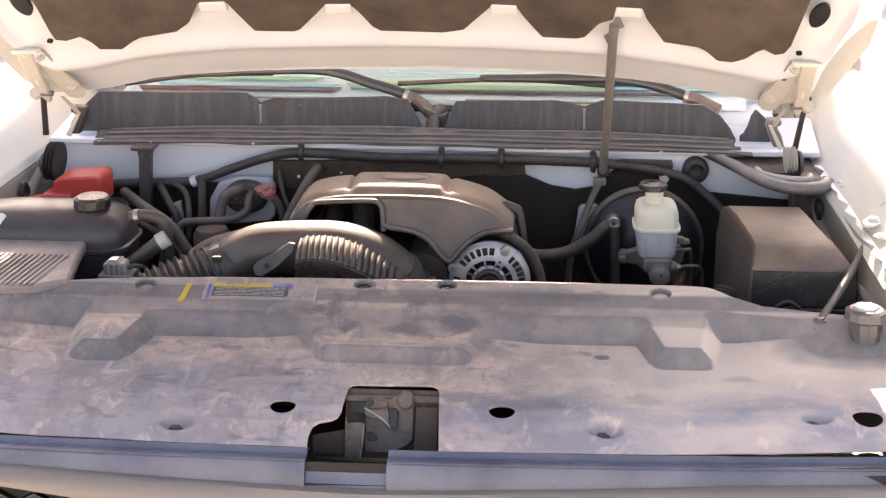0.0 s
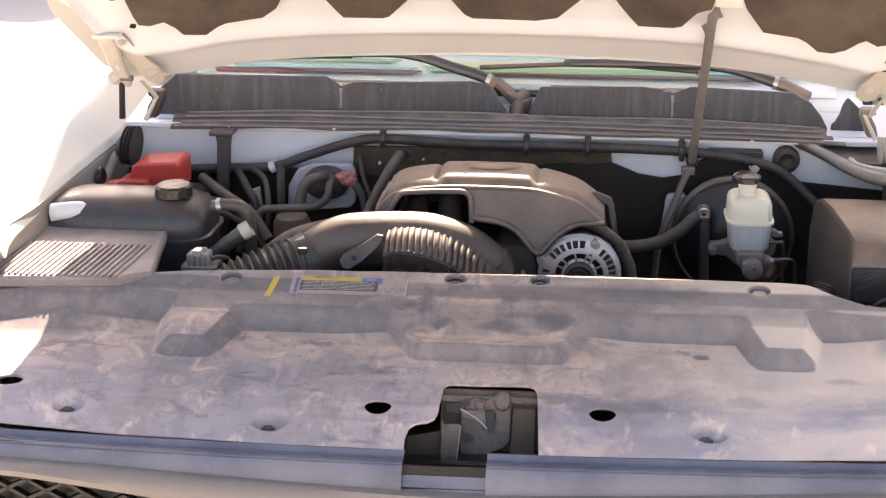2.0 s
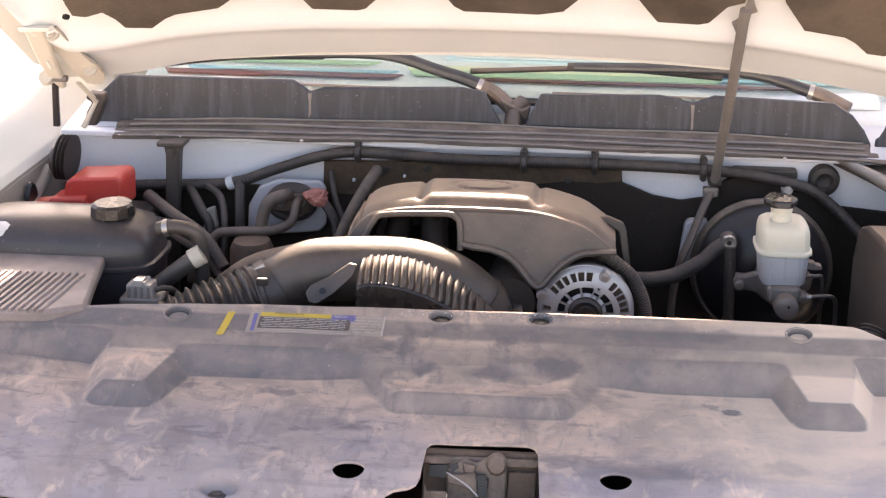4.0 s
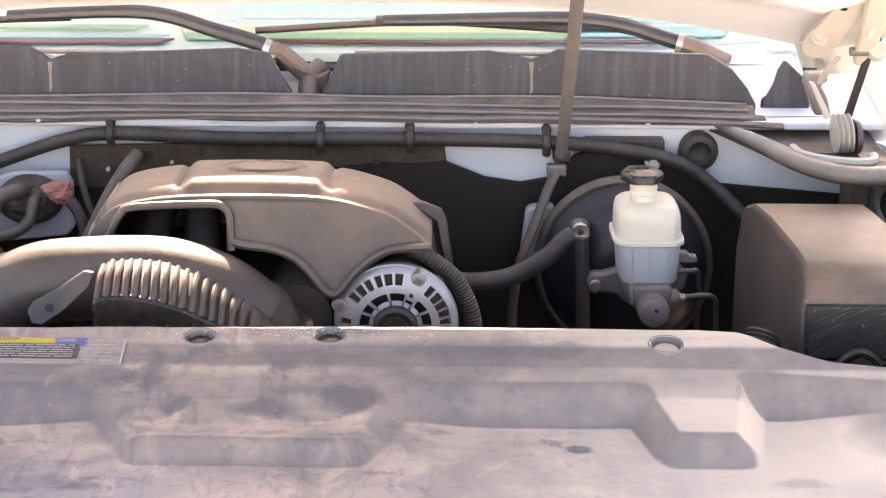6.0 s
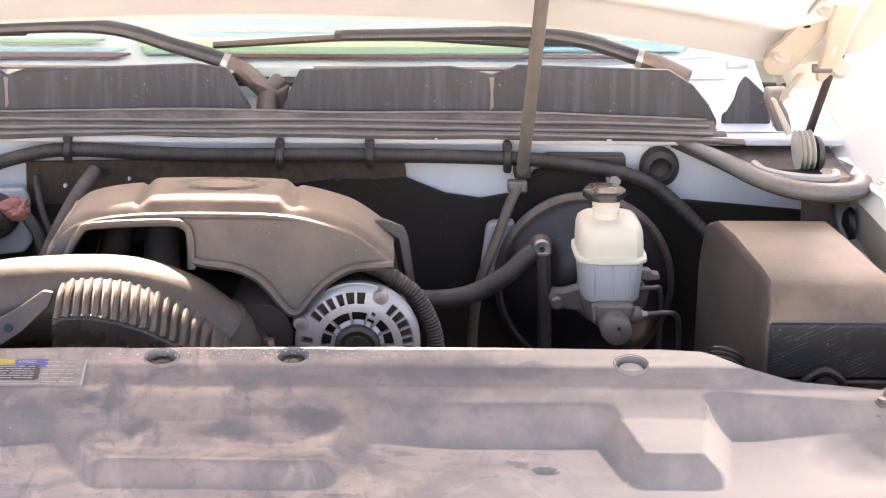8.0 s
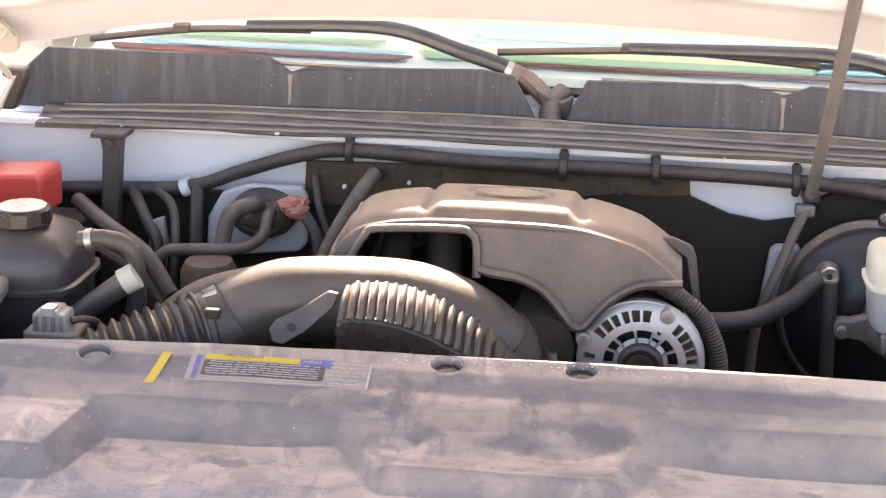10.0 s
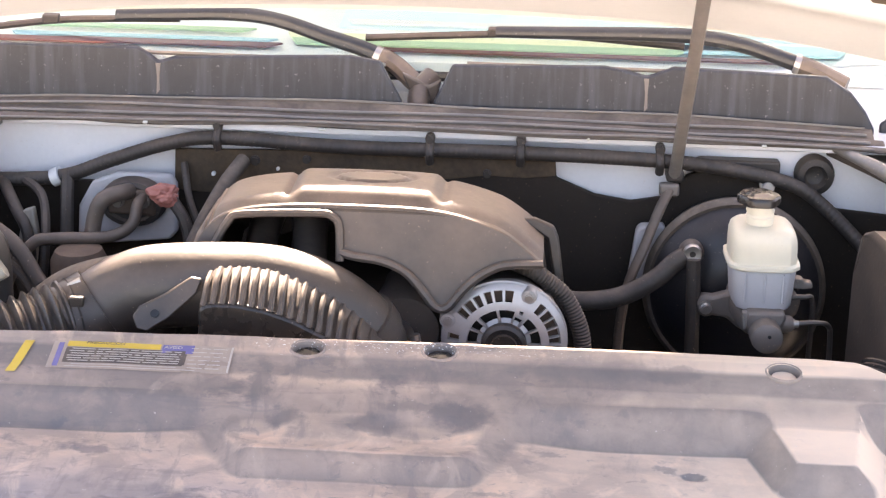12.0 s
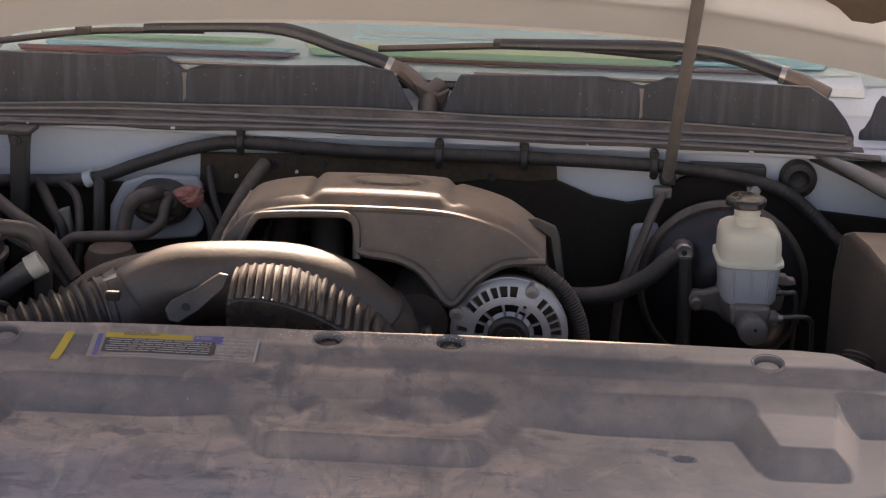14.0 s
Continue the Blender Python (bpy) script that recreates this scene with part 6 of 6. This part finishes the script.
tagged(part("heater_hose", tube([(-0.235, 1.05, 1.20), (-0.25, 1.0, 1.18), (-0.275, 0.96, 1.13), (-0.30, 0.93, 1.06)], 0.0105, sides=12), M_STRIP), "dusty brown heater hose beside the engine cover", "hose")
tagged(part("cable_loom", tube([(-0.62, 0.98, 1.165), (-0.56, 0.93, 1.150), (-0.50, 0.90, 1.125), (-0.46, 0.88, 1.08)], 0.010, sides=10), M_RUBBER), "black cable loom from the battery", "cable")
tagged(part("cable_loom", tube([(-0.575, 1.055, 1.161), (-0.54, 1.01, 1.138), (-0.515, 0.99, 1.10), (-0.51, 0.98, 1.0)], 0.008, sides=10), M_RUBBER), "black cable loom from the battery", "cable")

for pts, r in (([(-0.66, 1.0, 1.12), (-0.57, 0.97, 1.115), (-0.52, 0.96, 1.06), (-0.50, 0.95, 1.0)], 0.007), ([(-0.545, 1.055, 1.163), (-0.505, 1.02, 1.148), (-0.485, 0.97, 1.10), (-0.49, 0.96, 1.03)], 0.006),
               ([(-0.482, 1.055, 1.172), (-0.476, 1.03, 1.13), (-0.47, 1.01, 1.06), (-0.46, 1.0, 0.98)], 0.009), ([(-0.32, 1.06, 1.19), (-0.305, 1.03, 1.15), (-0.28, 1.0, 1.11), (-0.26, 0.97, 1.07)], 0.005),
               ([(-0.64, 0.94, 1.15), (-0.55, 0.91, 1.118), (-0.49, 0.89, 1.09), (-0.45, 0.87, 1.04)], 0.006)):
    tagged(part("cable_loom", tube(pts, r, sides=8), M_RUBBER), "thin black cable among the firewall pipes", "cable")

# ---- hood latch ----
latch = thing("hood_latch", (0.0, 0.17, 1.0), "rusty grey steel hood latch in the cover's cut-out", "latch")
def latch_xz(pts, y, lean, depth):
    """Outline in hundredths of the latch's width, read from its upper left corner."""
    return prism([(-0.052 + a * 0.00135, 1.074 - b * 0.00135) for a, b in pts], xz(y + 0.035, lean, 1.01), depth)


part("floor_plate", box(-0.095, 0.09, 0.06, 0.25, 0.970, 0.976), M_MAT, latch)
part("back_wall", latch_xz([(-2, 5), (102, 5), (102, 90), (-2, 90)], 0.186, 0.35, 0.006), M_RUST, latch, "brown rusty back wall")
part("cross_bar", latch_xz([(-2, 9), (102, 9), (102, 17), (-2, 17)], 0.178, 0.35, 0.006), M_LATCH, latch, "pale cross bar", bevel=0.002)
# pocket, holes and slots of the latch are flat patches painted black
part("pocket", latch_xz([(4, 17), (22, 16), (22, 29), (4, 28)], 0.176, 0.35, 0.004), M_GRILLE, latch)
part("main_plate", latch_xz([(20, 18), (22, 13), (31, 11), (35, 8), (47, 12), (57, 5), (67, 3), (73, 7), (74, 12), (74, 58), (67, 66), (53, 72), (47, 82), (40, 97), (21, 97), (20, 60)], 0.170, 0.35, 0.007), M_LATCH, latch, "worn steel main plate", bevel=0.003)
part("top_boss", lathe([(0, 0.005), (0.010, 0.004), (0.013, 0.0), (0.013, -0.006), (0, -0.006)], pose(0.035, 0.222, 1.058, 70) @ Matrix.Diagonal((1, 1.25, 1, 1)), 18), M_LATCH, latch, "rounded boss")
part("upper_hole", latch_xz([(22, 16), (29, 11), (31, 16), (25, 21)], 0.1685, 0.35, 0.002), M_GRILLE, latch)
part("claw", latch_xz([(20, 18), (24, 21), (33, 21), (46, 18), (48, 28), (49, 40), (38, 33), (22, 29)], 0.160, 0.35, 0.006), M_LATCH, latch, "pointed steel claw", bevel=0.0015)
part("claw_edge", tube([(-0.0245, 0.21, 1.048), (0, 0.203, 1.034), (0.0145, 0.197, 1.020)], 0.0013, steps=3, sides=6), M_ALU, latch, "bright worn claw edge")
part("striker_slot", latch_xz([(48, 20), (55, 19), (57, 28), (56, 44), (52, 45), (49, 40)], 0.1590, 0.35, 0.002), M_GRILLE, latch)
part("spring", tube([(0.018, 0.203, 1.018), (0.02, 0.207, 1.030), (0.021, 0.211, 1.042)], 0.005, sides=12, ripple=0.25, pitch=0.0042), M_RUST, latch, "rusty coil spring")
part("lever", latch_xz([(34, 10), (46, 13), (44, 20), (36, 19)], 0.164, 0.35, 0.004), M_LATCH, latch, bevel=0.001)
part("rivet_hole", latch_xz([(23, 49), (30, 49), (36, 55), (33, 60), (24, 60)], 0.1685, 0.35, 0.002), M_GRILLE, latch)
part("lower_hole", latch_xz([(22, 88), (33, 86), (44, 88), (39, 97), (21, 97)], 0.1683, 0.35, 0.002), M_GRILLE, latch)
part("upright", latch_xz([(2, 23), (4, 23), (4.5, 29), (20, 29), (23, 30), (20, 60), (15, 96), (2, 96)], 0.135, 0.2, 0.005), M_LATCH, latch, "dusty upright plate", bevel=0.0015)
part("upright_edge", tube([(-0.0215, 0.176, 1.032), (-0.025, 0.168, 0.991), (-0.031, 0.161, 0.951)], 0.0012, steps=3, sides=6), M_ALU, latch, "bright worn edge")
part("side_panel", latch_xz([(75, 21), (100, 21), (100, 78), (73, 74)], 0.176, 0.35, 0.004), M_RUST, latch, "rust-brown side panel", bevel=0.002)
part("panel_rib", tube([(0.052, 0.226, 1.041), (0.062, 0.228, 1.044), (0.066, 0.225, 1.034), (0.058, 0.222, 1.026)], 0.002, steps=4, sides=6), M_LATCH, latch)
part("lower_wall", latch_xz([(-34, 50), (0, 42), (2, 96), (-34, 96)], 0.150, 0.1, 0.004), M_RUST, latch)
part("lower_slot", latch_xz([(-29, 78), (1, 78), (1, 98), (-29, 98)], 0.1485, 0.1, 0.002), M_GRILLE, latch)

# ---- warning label ----
lab = thing("warning_label", (-0.25, 0.50, 1.13), "worn yellow and blue caution label on the cover", "label")


def on_cover(a, b, d):
    return (a, b, cover_z(a, b) + 0.0008 + d)


def patch(x0, x1, y0, y1, name, material, h=0.0, label="", nx=14, ny=6):
    return part(name, sheet(spread(x0, x1, nx), spread(y0, y1, ny), lambda u, v: on_cover(u, v, h)), material, lab, label)


patch(-0.325, -0.137, 0.476, 0.516, "film", M_FOIL, 0.0, "dusty clear label film", 30, 10)
part("stripe", sheet(spread(0, 1, 4), spread(0, 1, 14), lambda u, v: on_cover(-0.3635 + 0.008 * v + 0.010 * u, 0.466 + 0.048 * v, 0.0008)), M_YELLOW, lab, "slanted yellow strip")
patch(-0.310, -0.213, 0.5065, 0.5155, "yellow_bar", M_YELLOW, 0.0008)
patch(-0.211, -0.178, 0.502, 0.515, "blue_bar", M_BLUE, 0.0008)
patch(-0.310, -0.186, 0.484, 0.5055, "text_block", M_INK, 0.0008)
patch(-0.319, -0.3135, 0.478, 0.512, "blue_edge", M_BLUE, 0.0008)
patch(-0.213, -0.184, 0.4855, 0.5015, "text_block", M_INK, 0.0006)
rng = random.Random(5)
for k in range(6):
    x = -0.307 + rng.uniform(0, 0.004)
    while x < -0.192:
        end = min(x + rng.uniform(0.006, 0.026), -0.190)
        patch(x, end, 0.4862 + k * 0.0033, 0.4873 + k * 0.0033, "text_line", M_LIGHTINK, 0.0012, "", 4, 2)
        x = end + rng.uniform(0.0015, 0.003)
for k in range(6):
    x = -0.182 + rng.uniform(0, 0.003)
    while x < -0.146:
        end = min(x + rng.uniform(0.006, 0.016), -0.143)
        patch(x, end, 0.4815 + k * 0.0056, 0.4824 + k * 0.0056, "fine_print", M_LIGHTINK, 0.0009, "", 4, 2)
        x = end + rng.uniform(0.002, 0.004)
for k in range(2):
    patch(-0.306 + 0.006 * k, -0.172 - 0.02 * k, 0.4778 + k * 0.0036, 0.4788 + k * 0.0036, "fine_print", M_LIGHTINK, 0.0009, "", 16, 2)
patch(-0.1395, -0.1375, 0.477, 0.515, "film_edge", M_LIGHTINK, 0.0009, "", 3, 8)


def word(text, x, y, size, material, name, parent):
    c = bpy.data.curves.new(name, "FONT")
    c.body, c.size, c.extrude = text, size, 0.0001
    tmp = new("word_tmp", c)
    bpy.context.view_layer.update()
    me = bpy.data.meshes.new_from_object(tmp.evaluated_get(bpy.context.evaluated_depsgraph_get()))
    bpy.data.objects.remove(tmp)
    me.materials.clear()
    me.materials.append(material)
    z0, z1 = cover_z(x, y), cover_z(x, y + size)
    me.transform(pose(x, y, z0 + 0.0042, math.degrees(math.atan2(z1 - z0, size)), 0, 0.5))
    for v in me.vertices:
        v.co = flare(v.co)
    ob = part(name, me, material, parent, smooth=False)
    return ob


word("PRECAUCION", -0.290, 0.5082, 0.0064, M_INK, "caution_word", lab)
word("AVISO", -0.2085, 0.5055, 0.0068, M_LIGHTINK, "notice_word", lab)

# ---- wipers ----
for pts, blade in (([(-0.006, 1.19, 1.268), (-0.044, 1.215, 1.292), (-0.0925, 1.22, 1.311), (-0.148, 1.22, 1.3265), (-0.198, 1.22, 1.342), (-0.240, 1.22, 1.350), (-0.29, 1.22, 1.352), (-0.36, 1.22, 1.3495), (-0.45, 1.225, 1.344)], [(-0.36, 1.235, 1.339), (-0.45, 1.24, 1.335), (-0.55, 1.245, 1.328), (-0.69, 1.26, 1.305)]),
                   ([(0.60, 1.20, 1.288), (0.556, 1.215, 1.304), (0.508, 1.22, 1.318), (0.450, 1.22, 1.3345), (0.382, 1.22, 1.3435), (0.30, 1.22, 1.3440), (0.225, 1.22, 1.3425), (0.10, 1.225, 1.339)], [(0.37, 1.235, 1.325), (0.20, 1.24, 1.333), (0.10, 1.24, 1.332), (-0.09, 1.25, 1.318)])):
    wiper = thing("windshield_wiper", pts[0], "black windshield wiper arm lying across the glass", "wiper", group="wipers")
    part("arm", tube(pts, lambda t: 0.0145 - 0.005 * t, sides=10, flat=0.8), M_WIPER, wiper)
    part("blade", tube(blade, 0.005, sides=8), M_RUBBER, wiper)
    tip = blade[-2]
    part("blade_clip", box(tip[0] - 0.012, tip[0] + 0.012, tip[1] - 0.012, tip[1] + 0.004, tip[2] - 0.002, tip[2] + 0.010), M_RUBBER, wiper, bevel=0.002)
    part("arm_head", tube([pts[0], pts[1], Vector(pts[1]).lerp(Vector(pts[2]), 0.5)], 0.0155, steps=4, sides=10, flat=0.8), M_GREYPIPE, wiper, "worn grey arm head")
    part("head_collar", tube([Vector(pts[1]).lerp(Vector(pts[2]), 0.45), Vector(pts[1]).lerp(Vector(pts[2]), 0.62)], 0.0168, steps=1, sides=10, flat=0.8), M_STEEL, wiper, "bright worn collar")
pv = thing("wiper_pivot", (0.0, 1.2, 1.27), "dark wiper pivot between the cowl panels", "wiper pivot")
part("post", tube([(-0.004, 1.15, 1.245), (-0.004, 1.18, 1.266), (0.012, 1.20, 1.280)], 0.016, sides=12), M_DARKMETAL, pv)
part("web", prism([(-0.03, 1.292), (-0.012, 1.25), (0.020, 1.25), (0.026, 1.284), (0.010, 1.276)], xz(1.17), 0.012), M_DARKMETAL, pv, bevel=0.003)

# ---- parked car behind on the lot ----
def parked_car(x, y, paint, label):
    car = thing("parked_car", (x, y, 0), label, "car", group="parked cars")
    line = [(-2.2, 0.35), (-2.25, 0.62), (-2.1, 0.85), (-1.2, 0.98), (-0.5, 1.42), (0.9, 1.46), (1.7, 1.02), (2.2, 0.95), (2.25, 0.45), (2.1, 0.32)]
    part("body", prism(line, lambda a, b, d: (x - 0.88 + d, y + 2.25 + a, b), 1.76), paint, car, "painted bodywork", bevel=0.08)
    for side in (-1, 1):
        part("side_window", prism([(-0.95, 1.02), (-0.45, 1.36), (0.8, 1.38), (1.35, 1.05)], lambda a, b, d: (x + side * (0.885 + d), y + 2.25 + a, b), 0.006), M_GRILLE, car, "dark side glass")
        for wy in (0.85, 3.5):
            wheel = part("wheel", lathe([(0.20, 0.10), (0.22, 0.11), (0.30, 0.11), (0.32, 0.06), (0.32, -0.10), (0.0, -0.10)], pose(x + side * 0.80, y + wy, 0.32, 0, 90 * side, 0), 32), M_RUBBER, car, "black tyre")
            part("rim", lathe([(0, 0.09), (0.06, 0.10), (0.19, 0.08), (0.20, 0.10), (0.20, 0.0), (0, 0.0)], pose(x + side * 0.80, y + wy, 0.32, 0, 90 * side, 0), 24), M_STEEL, wheel)
    for side in (-1, 1):
        part("headlight", prism(oval(side * 0.60, 0.70, 0.17, 0.07, 18), lambda a, b, d: (x + a, y - 0.03 + d, b), 0.08), M_TAPE, car, "clear headlight")


M_REDCAR = surface("red_car_paint", (0.55, 0.05, 0.06), 0.3, scale=3.0, coat=0.5, bump=0.0)
parked_car(-2.95, 7.2, M_CARPAINT, "dark brown car parked on the lot behind the truck")
parked_car(2.26, 8.0, M_REDCAR, "red car parked on the sunny lot behind the truck")
